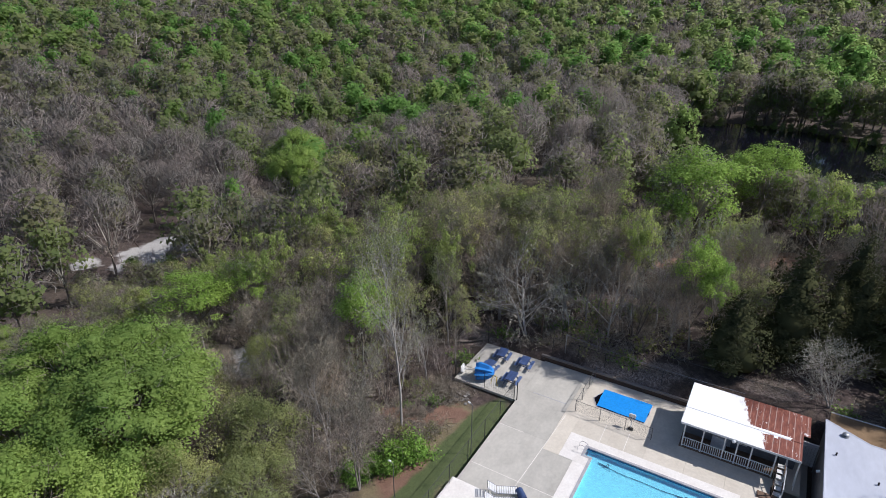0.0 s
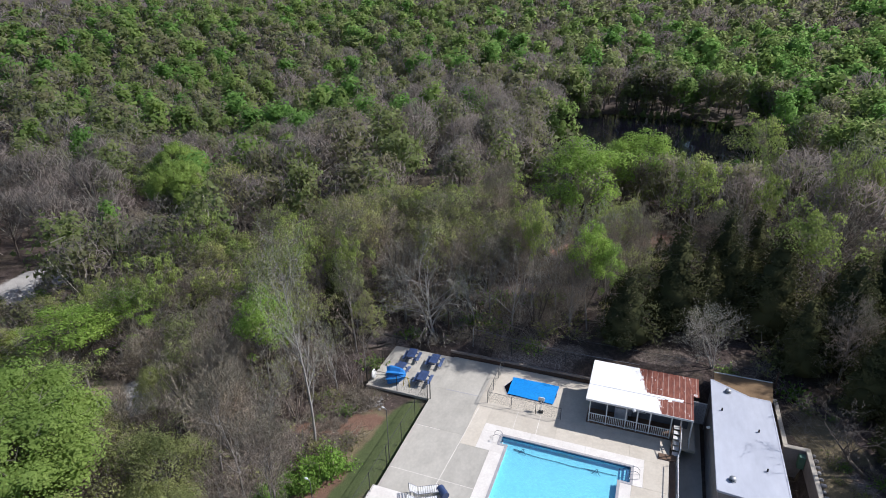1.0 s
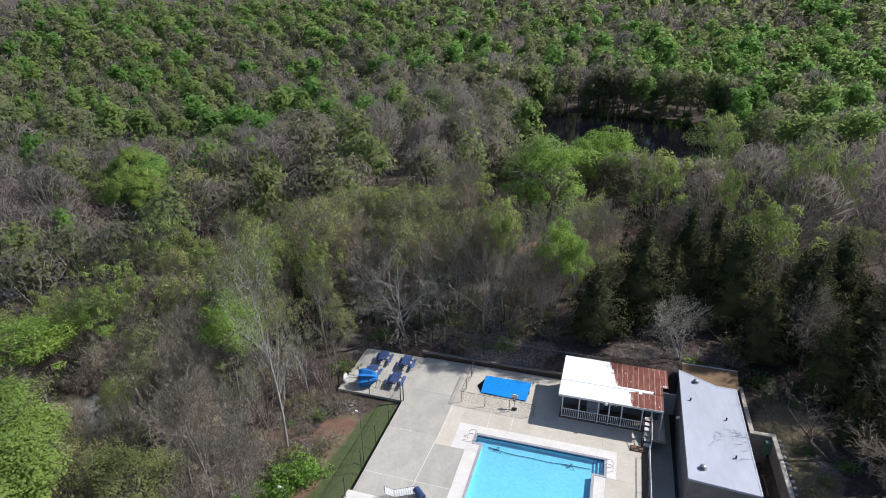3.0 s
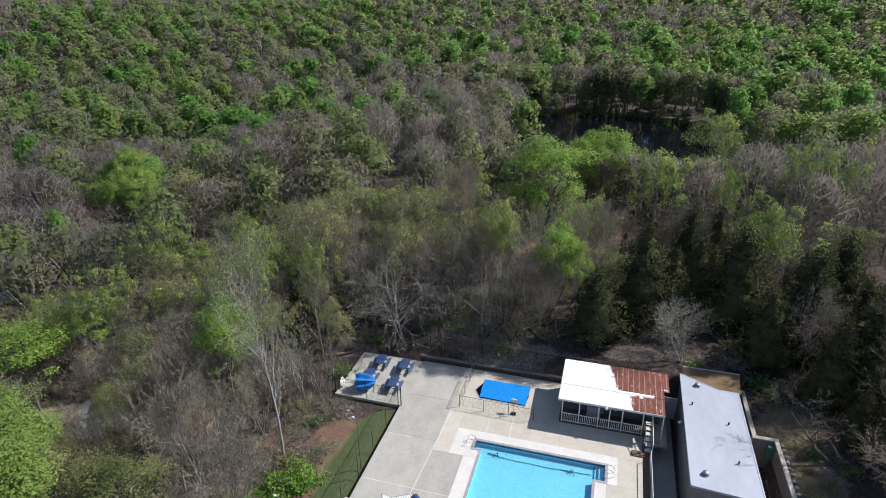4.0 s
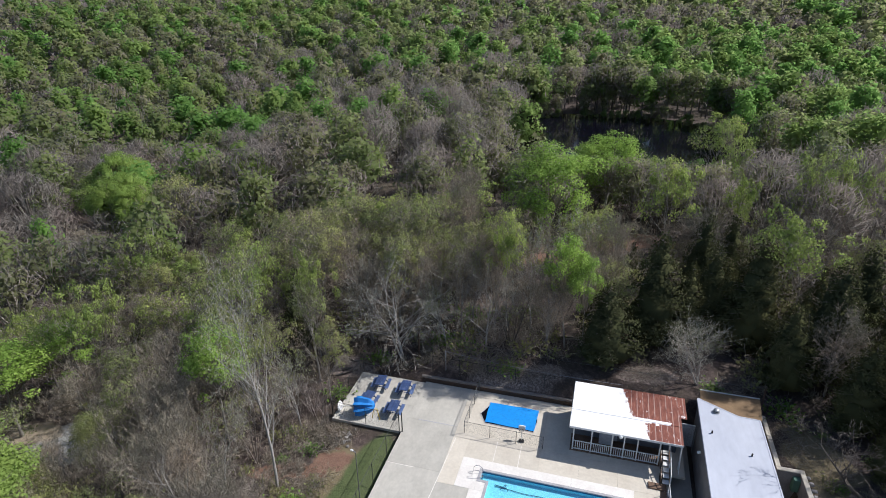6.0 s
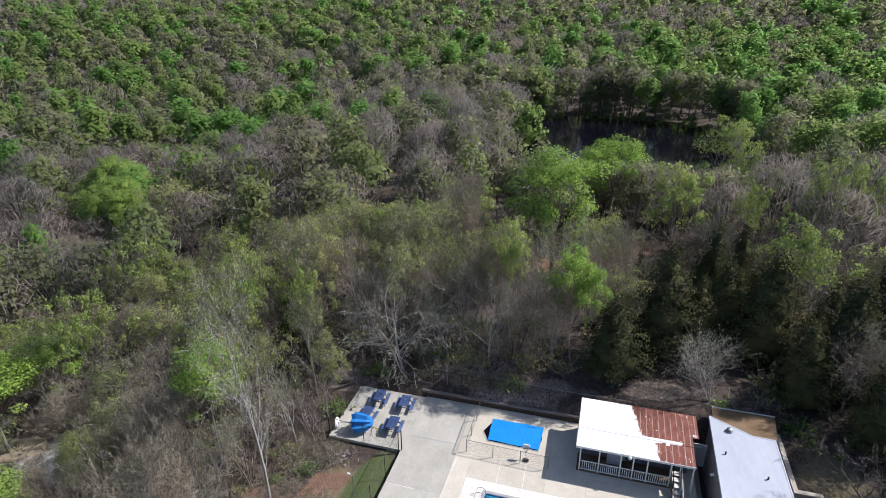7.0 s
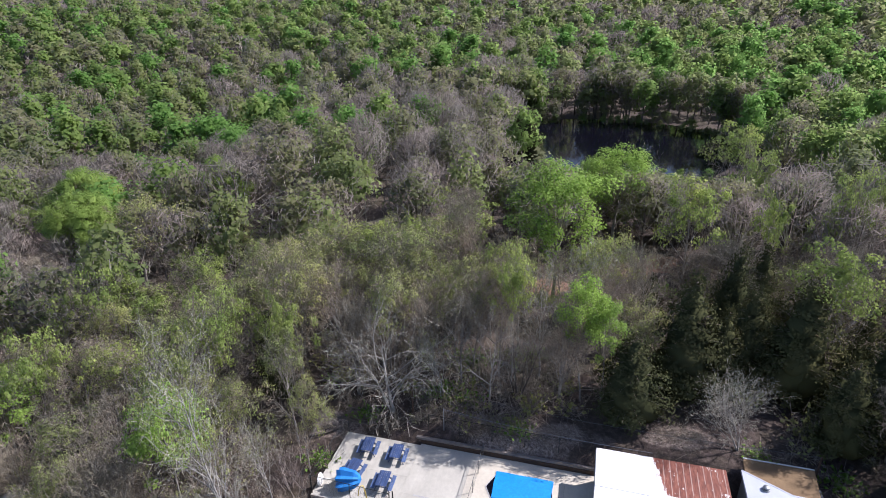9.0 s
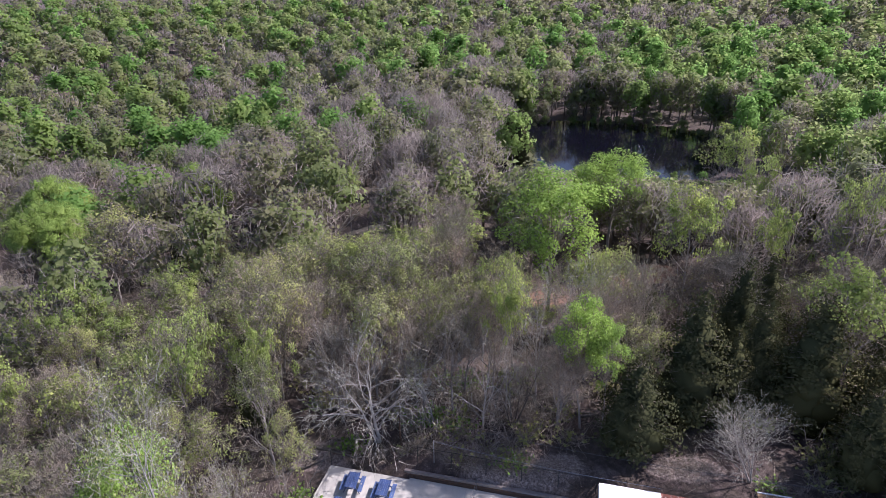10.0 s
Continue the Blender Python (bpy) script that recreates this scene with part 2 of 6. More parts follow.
M["hazed_canopy_bright"] = leaf("hazed_canopy_bright", (0.21, 0.305, 0.094), (0.285, 0.385, 0.13), 0.66, 0.0, 0.22)
M["hazed_canopy_yellow"] = leaf("hazed_canopy_yellow", (0.228, 0.28, 0.117), (0.305, 0.35, 0.154), 0.66, 0.0, 0.22)
M["hazed_canopy_bud"] = leaf("hazed_canopy_bud", (0.222, 0.234, 0.131), (0.292, 0.30, 0.17), 0.64, 0.0, 0.22)
M["hazed_canopy_twig"] = leaf("hazed_canopy_twig", (0.265, 0.232, 0.217), (0.36, 0.32, 0.298), 0.4, 0.0, 0.5)
M["leaf_shrub"] = leaf("leaf_shrub", (0.15, 0.28, 0.06), (0.25, 0.40, 0.11))
M["cane"] = leaf("cane", (0.21, 0.176, 0.162), (0.42, 0.37, 0.345), 0.1, 0.0)
M["brush"] = leaf("brush", (0.24, 0.2, 0.18), (0.39, 0.335, 0.30), 0.1, 0.1)


def rusty_roof():
    """Ribbed iron: the white coat has worn off one end and left bare rust, with laps and flecks of paint."""
    m, nt, b = mat("rusty_roof")
    rust = ramp(nt, noise_node(nt, 3.0, 6, 0.7, stretch=(3.0, 0.5, 1)), [(0.3, (0.10, 0.027, 0.017)), (0.5, (0.20, 0.055, 0.033)), (0.72, (0.33, 0.13, 0.08))])
    white = ramp(nt, noise_node(nt, 0.9, 5, 0.6), [(0.3, (0.955, 0.945, 0.93)), (0.6, (0.985, 0.98, 0.97))])
    g = nt.nodes.new("ShaderNodeNewGeometry")
    sep = nt.nodes.new("ShaderNodeSeparateXYZ")
    nt.links.new(g.outputs["Position"], sep.inputs[0])
    x, y = sep.outputs["X"], sep.outputs["Y"]
    # pale ribs where rain has run, one every 0.4 m
    saw = maths(nt, "FRACT", maths(nt, "MULTIPLY", x, 2.5))
    rib = maths(nt, "MULTIPLY", maths(nt, "LESS_THAN", saw, 0.13), maths(nt, "GREATER_THAN", noise_node(nt, 1.1, 4, 0.7, stretch=(4.0, 0.35, 1)), 0.47))
    rust = mix(nt, maths(nt, "MULTIPLY", rib, 0.6), rust, (0.52, 0.40, 0.35))
    stain = ramp(nt, noise_node(nt, 1.6, 6, 0.75, stretch=(1.6, 0.7, 1)), [(0.52, (0, 0, 0)), (0.66, (0.55, 0.55, 0.55))])
    worn = maths(nt, "MULTIPLY", maths(nt, "SUBTRACT", x, 8.3), 1.2, True)
    white = mix(nt, maths(nt, "MULTIPLY", stain, worn), white, (0.62, 0.56, 0.50))
    n1 = noise_node(nt, 2.0, 5, 0.7, stretch=(2.0, 0.6, 1))
    wob = maths(nt, "MULTIPLY", maths(nt, "SUBTRACT", n1, 0.5), 1.3)
    # the edge of the coat runs aslant behind the lap, and further along in front of it
    front = maths(nt, "LESS_THAN", y, 5.2)
    slant = maths(nt, "MULTIPLY", maths(nt, "SUBTRACT", 8.4, y), 0.22)
    edge = maths(nt, "ADD", maths(nt, "ADD", maths(nt, "MULTIPLY", front, 0.75), 8.95), slant)
    bare = maths(nt, "MULTIPLY", maths(nt, "SUBTRACT", maths(nt, "ADD", x, wob), edge), 7.0, True)
    # dabs of white left hanging below the lap, one to a sheet rib, and a strip along it
    step = maths(nt, "FLOOR", maths(nt, "MULTIPLY", x, 4.0))
    length = maths(nt, "FRACT", maths(nt, "MULTIPLY", maths(nt, "SINE", maths(nt, "MULTIPLY", step, 12.9898)), 43758.5))
    dab = maths(nt, "GREATER_THAN", maths(nt, "ADD", y, maths(nt, "MULTIPLY", length, 0.75)), 5.3)
    dab = maths(nt, "MULTIPLY", dab, maths(nt, "MULTIPLY", maths(nt, "LESS_THAN", y, 5.25), maths(nt, "LESS_THAN", x, 11.6)))
    strip = maths(nt, "MULTIPLY", maths(nt, "LESS_THAN", y, 5.45), maths(nt, "GREATER_THAN", y, 5.17))
    strip = maths(nt, "MULTIPLY", strip, maths(nt, "LESS_THAN", maths(nt, "ADD", x, maths(nt, "MULTIPLY", wob, 0.5)), 12.3))
    bare = maths(nt, "MULTIPLY", bare, maths(nt, "SUBTRACT", 1.0, maths(nt, "MAXIMUM", dab, strip)))
    flecks = ramp(nt, noise_node(nt, 1.7, 6, 0.8, stretch=(1.5, 0.8, 1)), [(0.63, (1, 1, 1)), (0.66, (0, 0, 0))])
    bare = maths(nt, "MULTIPLY", bare, flecks)
    nt.links.new(mix(nt, bare, white, rust), b.inputs["Base Color"])
    b.inputs["Roughness"].default_value = 0.65
    bump(nt, b, noise_node(nt, 25, 3), 0.1)
    return m


M["rusty_roof"] = rusty_roof()


def water_material(name, tint, ripple):
    m, nt, b = mat(name)
    nt.nodes.remove(b)
    tr = nt.nodes.new("ShaderNodeBsdfTransparent")
    tr.inputs["Color"].default_value = (*tint, 1)
    gl = nt.nodes.new("ShaderNodeBsdfGlossy")
    gl.inputs["Roughness"].default_value = 0.04
    fr = nt.nodes.new("ShaderNodeFresnel")
    fr.inputs["IOR"].default_value = 1.33
    s = nt.nodes.new("ShaderNodeMixShader")
    bp = nt.nodes.new("ShaderNodeBump")
    bp.inputs["Strength"].default_value = ripple
    bp.inputs["Distance"].default_value = 0.05
    nt.links.new(noise_node(nt, 2.5, 3), bp.inputs["Height"])
    nt.links.new(bp.outputs[0], gl.inputs["Normal"])
    nt.links.new(bp.outputs[0], fr.inputs["Normal"])
    nt.links.new(fr.outputs[0], s.inputs[0])
    nt.links.new(tr.outputs[0], s.inputs[1])
    nt.links.new(gl.outputs[0], s.inputs[2])
    nt.links.new(s.outputs[0], nt.nodes["Material Output"].inputs["Surface"])
    return m


M["pool_water"] = water_material("pool_water", (0.80, 0.96, 0.99), 0.12)


def pond_material():
    m, nt, b = mat("pond_water")
    b.inputs["Base Color"].default_value = (0.004, 0.004, 0.008, 1)
    b.inputs["Roughness"].default_value = 0.076
    b.inputs["IOR"].default_value = 1.33
    bump(nt, b, noise_node(nt, 1.2, 3), 0.04, 0.03)
    return m


M["pond"] = pond_material()


def glass_material():
    m, nt, b = mat("window_glass")
    b.inputs["Base Color"].default_value = (0.02, 0.025, 0.03, 1)
    b.inputs["Roughness"].default_value = 0.05
    bump(nt, b, noise_node(nt, 1.5, 2), 0.05, 0.01)
    return m


M["glass"] = glass_material()

# ---- mesh helpers ----


def box_bm(bm, x0, y0, z0, x1, y1, z1, bevel=0.0, m=None):
    r = bmesh.ops.create_cube(bm, size=1)
    vs = r["verts"]
    for v in vs:
        v.co = Vector((x0 + (v.co.x + 0.5) * (x1 - x0), y0 + (v.co.y + 0.5) * (y1 - y0), z0 + (v.co.z + 0.5) * (z1 - z0)))
    if bevel:
        es = list({e for v in vs for e in v.link_edges})
        r = bmesh.ops.bevel(bm, geom=es, offset=bevel, segments=1, affect="EDGES")
        vs = list({v for f in r["faces"] for v in f.verts} | {v for v in vs if v.is_valid})
    if m is not None:
        bmesh.ops.transform(bm, matrix=m, verts=[v for v in vs if v.is_valid])
    return bm


def rod_bm(bm, a, b, r, sides=6, r2=None):
    a, b = Vector(a), Vector(b)
    d = b - a
    q = d.to_track_quat("Z", "Y").to_matrix().to_4x4()
    bmesh.ops.create_cone(bm, cap_ends=True, segments=sides, radius1=r, radius2=r if r2 is None else r2, depth=d.length,
                          matrix=Matrix.Translation((a + b) / 2) @ q)
    return bm


def pipe_bm(bm, pts, r, sides=6):
    for a, b in zip(pts, pts[1:]):
        rod_bm(bm, a, b, r, sides)
    return bm


def thicken(bm, faces, inward):
    """Closes a sheet into a thin shell, with its other side moved by inward(place)."""
    r = bmesh.ops.extrude_face_region(bm, geom=faces, use_keep_orig=True)
    for v in r["geom"]:
        if isinstance(v, bmesh.types.BMVert):
            v.co = v.co + inward(v.co)


def mesh_of(name, bm, material):
    me = bpy.data.meshes.new(name)
    bmesh.ops.recalc_face_normals(bm, faces=bm.faces)
    bm.to_mesh(me)
    bm.free()
    me.materials.append(M[material] if isinstance(material, str) else material)
    return me


def part(name, bm, material, parent, label=""):
    ob = new(name, mesh_of(name, bm, material))
    ob.parent = parent
    return tagged(ob, label)


def thing(name, label, category, group="", kind="", at=None):
    ob = new(name)
    ob.empty_display_size = 0.3
    if at is not None:
        ob.matrix_world = at
    return tagged(ob, label, category, group, kind)


def solid(name, bm, material, label, category, group="", kind=""):
    return tagged(new(name, mesh_of(name, bm, material)), label, category, group, kind)


def B(*a, **k):
    return box_bm(bmesh.new(), *a, **k)


def R(*a, **k):
    return rod_bm(bmesh.new(), *a, **k)


def quad_mesh(name, V, Q, mats, idx=None, smooth=False):
    """A mesh of quads from arrays."""
    me = bpy.data.meshes.new(name)
    V = np.ascontiguousarray(V, dtype=np.float32)
    Q = np.ascontiguousarray(Q, dtype=np.int32)
    N = np.ascontiguousarray(V[:, 3:]) if V.shape[1] == 6 else None
    V = np.ascontiguousarray(V[:, :3])
    me.vertices.add(len(V))
    me.vertices.foreach_set("co", V.ravel())
    me.loops.add(Q.size)
    me.loops.foreach_set("vertex_index", Q.ravel())
    me.polygons.add(len(Q))
    me.polygons.foreach_set("loop_start", np.arange(0, Q.size, 4, dtype=np.int32))
    for k in mats:
        me.materials.append(M[k])
    if idx is not None:
        me.polygons.foreach_set("material_index", np.ascontiguousarray(idx, dtype=np.int32))
    if smooth:
        me.polygons.foreach_set("use_smooth", np.ones(len(Q), dtype=bool))
    me.update(calc_edges=True)
    if N is not None:
        # leaves are shaded with the roundness of their crown
        me.polygons.foreach_set("use_smooth", np.ones(len(Q), dtype=bool))
        me.normals_split_custom_set_from_vertices(N)
    return me


# ---- ground ----
def ss(a, b, v):
    t = np.clip((v - a) / (b - a), 0, 1)
    return t * t * (3 - 2 * t)


def natural(x, y):
    """Height of the natural ground."""
    x, y = np.asarray(x, float), np.asarray(y, float)
    z = -7.0 * ss(9, 58, -x - 0.35 * y)
    z = z + 1.9 * np.exp(-(((x - 13) / 17) ** 2) - ((y - 15) / 9) ** 2)
    z = z - 1.0 * ss(40, 75, y)
    far = np.hypot(x - 5, y + 30)
    z = z + 22 * ss(150, 430, far) + 25 * ss(430, 1600, far)
    z = z - 1.6 * np.exp(-(((x - 6) / 25) ** 4) - ((y - 107) / 20) ** 4)
    z = z + (0.35 * np.sin(x * 0.13 + 1.0) * np.cos(y * 0.17) + 0.15 * np.sin(x * 0.41) * np.sin(y * 0.37 + 2)) * ss(12, 40, np.hypot(x, y))
    return z


def inside(x, y, x0, y0, x1, y1):
    return (x > x0) & (x < x1) & (y > y0) & (y < y1)


def ground_z(x, y):
    x, y = np.asarray(x, float), np.asarray(y, float)
    z = natural(x, y)
    behind = 0.5 * ss(8.2, 9.2, y) * ss(-9, -5, x) * (1 - ss(12, 30, y))
    z = z + behind
    near = inside(x, y, -60, -60, 40, 8.7)
    z = np.where(near, np.minimum(z, 0) - 0.1 - 0.35 * ss(6.5, 12, -x), z)
    z = np.where(inside(x, y, 18.3, -60, 60, 10), 1.3 + 0.04 * (x - 18), z)
    z = np.where(inside(x, y, 17.9, -60, 20.6, 3.9), -1.2, z)
    z = np.where(inside(x, y, 11.8, -60, 17.9, 8.6), -1.2, z)
    z = np.where(inside(x, y, -7.0, -60, 11.8, 8.6), -0.6, z)
    z = np.where(inside(x, y, -12.6, 1.9, -6.5, 8.3), -0.3, z)
    z = np.where(inside(x, y, -0.5, -26, 9.7, 0.5), -3.2, z)
    return z


def axis_steps(lo, hi, fine, far):
    a = list(np.arange(lo, hi + 1e-6, fine))
    step, p = fine, hi
    while p < far:
        step *= 1.13
        p += step
        a.append(p)
    step, p = fine, lo
    while p > -far:
        step *= 1.13
        p -= step
        a.insert(0, p)
    return np.array(a)


def grid_mesh(name, xs, ys, z, mats):
    X, Y = np.meshgrid(xs, ys)
    Z = z(X, Y)
    V = np.stack([X, Y, Z], -1).reshape(-1, 3)
    n = len(xs)
    i = (np.arange(len(ys) - 1)[:, None] * n + np.arange(n - 1)[None, :]).ravel()
    Q = np.stack([i, i + 1, i + n + 1, i + n], -1)
    return quad_mesh(name, V, Q, mats, smooth=True)


ground = tagged(new("ground", grid_mesh("ground", axis_steps(-34, 34, 0.6, 3200), axis_steps(-28, 46, 0.6, 3200), ground_z, ["ground"])),
                "brown leaf-littered woodland ground with grass and bare soil", "ground", kind="structure")

pond_bm = bmesh.new()
bmesh.ops.create_circle(pond_bm, cap_ends=True, segments=48, radius=1, matrix=Matrix.Translation((5, 106, -1.3)) @ Matrix.Diagonal((31, 25, 1, 1)))
solid("pond", pond_bm, "pond", "dark still pond water among the trees", "pond", kind="structure")


# ---- trees ----
def unit(v):
    return v / (np.linalg.norm(v, axis=-1, keepdims=True) + 1e-9)


def tube_quads(P, rad, sides):
    """A tapered tube along the points P."""
    P, rad = np.asarray(P), np.asarray(rad)
    d = unit(np.gradient(P, axis=0))
    ref = np.where(np.abs(d[:, 2:3]) > 0.9, [[1.0, 0, 0]], [[0, 0, 1.0]])
    u = unit(np.cross(d, ref))
    w = np.cross(d, u)
    a = np.linspace(0, 2 * np.pi, sides, endpoint=False)
    V = P[:, None] + rad[:, None, None] * (np.cos(a)[None, :, None] * u[:, None] + np.sin(a)[None, :, None] * w[:, None])
    n = len(P)
    i = np.arange(n - 1)[:, None] * sides
    j = np.arange(sides)[None, :]
    k = (j + 1) % sides
    Q = np.stack([i + j, i + k, i + sides + k, i + sides + j], -1).reshape(-1, 4)
    return V.reshape(-1, 3), Q


def join(chunks):
    """Chunks of (V, Q, material index) in one."""
    Vs, Qs, Is, n = [], [], [], 0
    for V, Q, i in chunks:
        Vs.append(V if V.shape[1] == 6 else np.hstack([V, np.zeros_like(V)]))
        Qs.append(Q + n)
        Is.append(np.full(len(Q), i) if np.isscalar(i) else i)
        n += len(V)
    return np.concatenate(Vs), np.concatenate(Qs), np.concatenate(Is)


def ribbons(A, Bp, width, rng):
    """Thin flat twigs from A to Bp, narrowing to the tip."""
    d = Bp - A
    side = unit(np.cross(d, rng.normal(size=d.shape)))
    w = np.broadcast_to(np.asarray(width, float).reshape(-1, 1), (len(A), 1)) * 0.5
    V = np.stack([A - side * w, A + side * w, Bp + side * w * 0.35, Bp - side * w * 0.35], 1).reshape(-1, 3)
    return V, np.arange(len(A) * 4).reshape(-1, 4)


def leaves(C, size, rng, up=0.5, out=None, square=False, loose=0.6, lift=0.5, rounded=0.5):
    """Leaf clumps: bent little quads round the centres C, facing partly up or outward."""
    n = len(C)
    nrm = rng.normal(size=(n, 3))
    nrm[:, 2] += up
    N = None
    if out is not None:
        N = unit(out + [0, 0, lift])
        nrm = unit(nrm) * loose + out
    nrm = unit(nrm)
    if N is not None:
        nrm = nrm * np.where((nrm * N).sum(1, keepdims=True) < 0, -1, 1)
        N = unit(N * rounded + nrm * (1 - rounded))
    u = unit(np.cross(nrm, rng.normal(size=(n, 3))))
    v = np.cross(nrm, u)
    s = (size * rng.uniform(0.6, 1.35, n))[:, None] * 0.5
    k = rng.uniform(0.55, 1.0, n)[:, None]
    bend = nrm * s * 0.35
    j = rng.uniform(0.55, 1.25, (4, n, 1))
    if square:
        V = np.stack([C + (-u - v) * s * j[0] - bend, C + (u - v) * s * j[1] + bend, C + (u + v) * s * j[2] - bend, C + (v - u) * s * j[3] + bend], 1)
    else:
        V = np.stack([C - u * s - bend, C - v * s * k, C + u * s - bend, C + v * s * k], 1)
    V = V.reshape(-1, 3)
    return np.hstack([V, np.repeat(nrm if N is None else N, 4, 0)]), np.arange(n * 4).reshape(-1, 4)


class Tree:
    """A branching skeleton ten metres high or so, grown from the root at the origin."""

    def __init__(self, seed, height=10.0, clear=0.3, limbs=10, spread=0.75, levels=3, trunk=0.17, lean=0.0, droop=0.0, forks=1, kids=(6, 5)):
        self.rng = np.random.default_rng(seed)
        self.wood, self.fine, self.tips, self.dirs, self.starts = [], [], [], [], []
        self.levels, self.spread, self.droop, self.kids = levels, spread, droop, kids
        r = self.rng
        for f in range(forks):
            d = unit(np.array([lean + r.normal() * 0.05 + (0.35 * (f - (forks - 1) / 2)), r.normal() * 0.06 + (0.2 * r.normal() if forks > 1 else 0), 1.0]))
            self.grow(np.array([0.08 * f, 0.0, -0.4]), d, height * r.uniform(0.85, 1.0) if f else height, trunk * (1 if f == 0 else 0.8), 0, clear, limbs)

    def grow(self, p, d, length, rad, lev, clear=0.25, kids=None):
        r = self.rng
        n = (8, 5, 2, 2)[min(lev, 3)]
        wob = (0.07, 0.16, 0.22, 0.28)[min(lev, 3)]
        P, D = [p], [d]
        for i in range(n):
            d = unit(d + r.normal(size=3) * wob + np.array([0, 0, (0.02, 0.10, 0.06, 0.03)[min(lev, 3)] - self.droop * (lev > 0)]))
            p = p + d * length / n
            P.append(p)
            D.append(d)
        P = np.array(P)
        t = np.linspace(0, 1, n + 1)
        R_ = rad * (1 - 0.88 * t)
        if lev <= 2:
            self.wood.append((lev, P, R_))
        else:
            self.fine.append((P, rad))
        if lev >= self.levels:
            self.tips.append(P[-1])
            self.dirs.append(D[-1])
            self.starts.append(P[-2])
            return
        k = kids if kids is not None else self.kids[min(lev - 1, len(self.kids) - 1)]
        for c in range(k):
            f = clear + (1 - clear) * ((c + r.uniform(0, 1)) / k) ** 0.9
            i = min(int(f * n), n - 1)
            q = P[i] + (P[i + 1] - P[i]) * (f * n - i)
            dd = D[i]
            side = unit(np.cross(dd, r.normal(size=3)))
            ang = r.uniform(0.55, 1.05) * (1.0 if lev == 0 else 0.85)
            cd = unit(dd * math.cos(ang) + side * math.sin(ang))
            if lev == 0:
                L = length * self.spread * 0.5 * (0.45 + 0.75 * math.sin(math.pi * min(1, (f - clear) / (1 - clear) * 0.75 + 0.2))) * r.uniform(0.75, 1.2)
            else:
                L = length * r.uniform(0.4, 0.7) * (1.15 - 0.5 * f)
            self.grow(q, cd, L, max(0.006, R_[i] * (0.55 if lev == 0 else 0.5)), lev + 1, 0.2)

    def wood_mesh(self, sides=(6, 3, 3)):
        return join([(*tube_quads(P, R_, sides[lev]), 0) for lev, P, R_ in self.wood])

    def twigs(self, width=0.03, more=4, length=0.7):
        """The finest branches as ribbons, with more twigs at their tips."""
        r = self.rng
        chunks = []
        if self.fine:
            A = np.concatenate([P[:-1] for P, _ in self.fine])
            Bp = np.concatenate([P[1:] for P, _ in self.fine])
            chunks.append((*ribbons(A, Bp, width * 1.35, r), 0))
        T, D, S = np.array(self.tips), np.array(self.dirs), np.array(self.starts)
        i = np.repeat(np.arange(len(T)), more)
        f = r.uniform(0, 1, (len(i), 1))
        A = S[i] * (1 - f) + T[i] * f
        d = unit(D[i] + r.normal(size=(len(i), 3)) * 0.65 + [0, 0, 0.1 - self.droop])
        Bp = A + d * length * r.uniform(0.5, 1.4, (len(i), 1))
        chunks.append((*ribbons(A, Bp, width, r), 0))
        self.ends = np.concatenate([T, Bp])
        return join(chunks)


def quad_sphere():
    """A cube's faces cut in four and rounded, without the underside."""
    P, Q = {}, []
    for ax in range(3):
        for sg in (-1, 1):
            for a in (-1, 0):
                for b in (-1, 0):
                    cs = []
                    for da, db in ((0, 0), (1, 0), (1, 1), (0, 1)) if sg > 0 else ((0, 0), (0, 1), (1, 1), (1, 0)):
                        p = [0, 0, 0]
                        p[ax], p[(ax + 1) % 3], p[(ax + 2) % 3] = sg, a + da, b + db
                        cs.append(P.setdefault(tuple(p), len(P)))
                    if not (ax == 2 and sg < 0):
                        Q.append(cs)
    return unit(np.array(list(P), float)), np.array(Q)


BALL = quad_sphere()
BLOCK = (unit(np.array([[-1, -1, -0.8], [1, -1, -0.8], [1, 1, -0.8], [-1, 1, -0.8], [-0.8, -0.8, 1], [0.8, -0.8, 1], [0.8, 0.8, 1], [-0.8, 0.8, 1]], float)),
         np.array([[0, 1, 5, 4], [1, 2, 6, 5], [2, 3, 7, 6], [3, 0, 4, 7], [4, 5, 6, 7]]))


def lumps(C, rad, rng, middle, form=BALL, lift=0.5):
    """Knobbly foliage masses round the centres C."""
    S, F = form
    Vs, Qs = [], []
    for k, (c, r) in enumerate(zip(C, rad)):
        w = S * r * rng.uniform(0.68, 1.25, (len(S), 1)) * [1, 1, 1.05]
        V = c + w
        N = unit(S * 0.5 + unit(V - middle) * 0.6 + [0, 0, lift])
        Vs.append(np.hstack([V, N]))
        Qs.append(F + k * len(S))
    return np.concatenate(Vs), np.concatenate(Qs)


def bud_clumps(tips, n, radius, size, rng, lobes=95):
    """n leaf clumps gathered in lobes round the tips."""
    c = tips[rng.choice(len(tips), lobes, replace=len(tips) < lobes)]
    rad = radius * rng.uniform(0.65, 1.3, lobes)
    i = rng.integers(0, lobes, n)
    off = unit(rng.normal(size=(n, 3)) + [0, 0, 0.35]) * (rad[i] * rng.uniform(0.45, 1.05, n) ** 0.7)[:, None] * [1.15, 1.15, 0.8]
    C = c[i] + off
    mid = np.array([0, 0, np.quantile(C[:, 2], 0.25)])
    return leaves(C, size, rng, 0.5, unit(off) * 0.55 + unit(C - mid) * 0.75, True)


WIDTH, HEIGHT = {}, {}


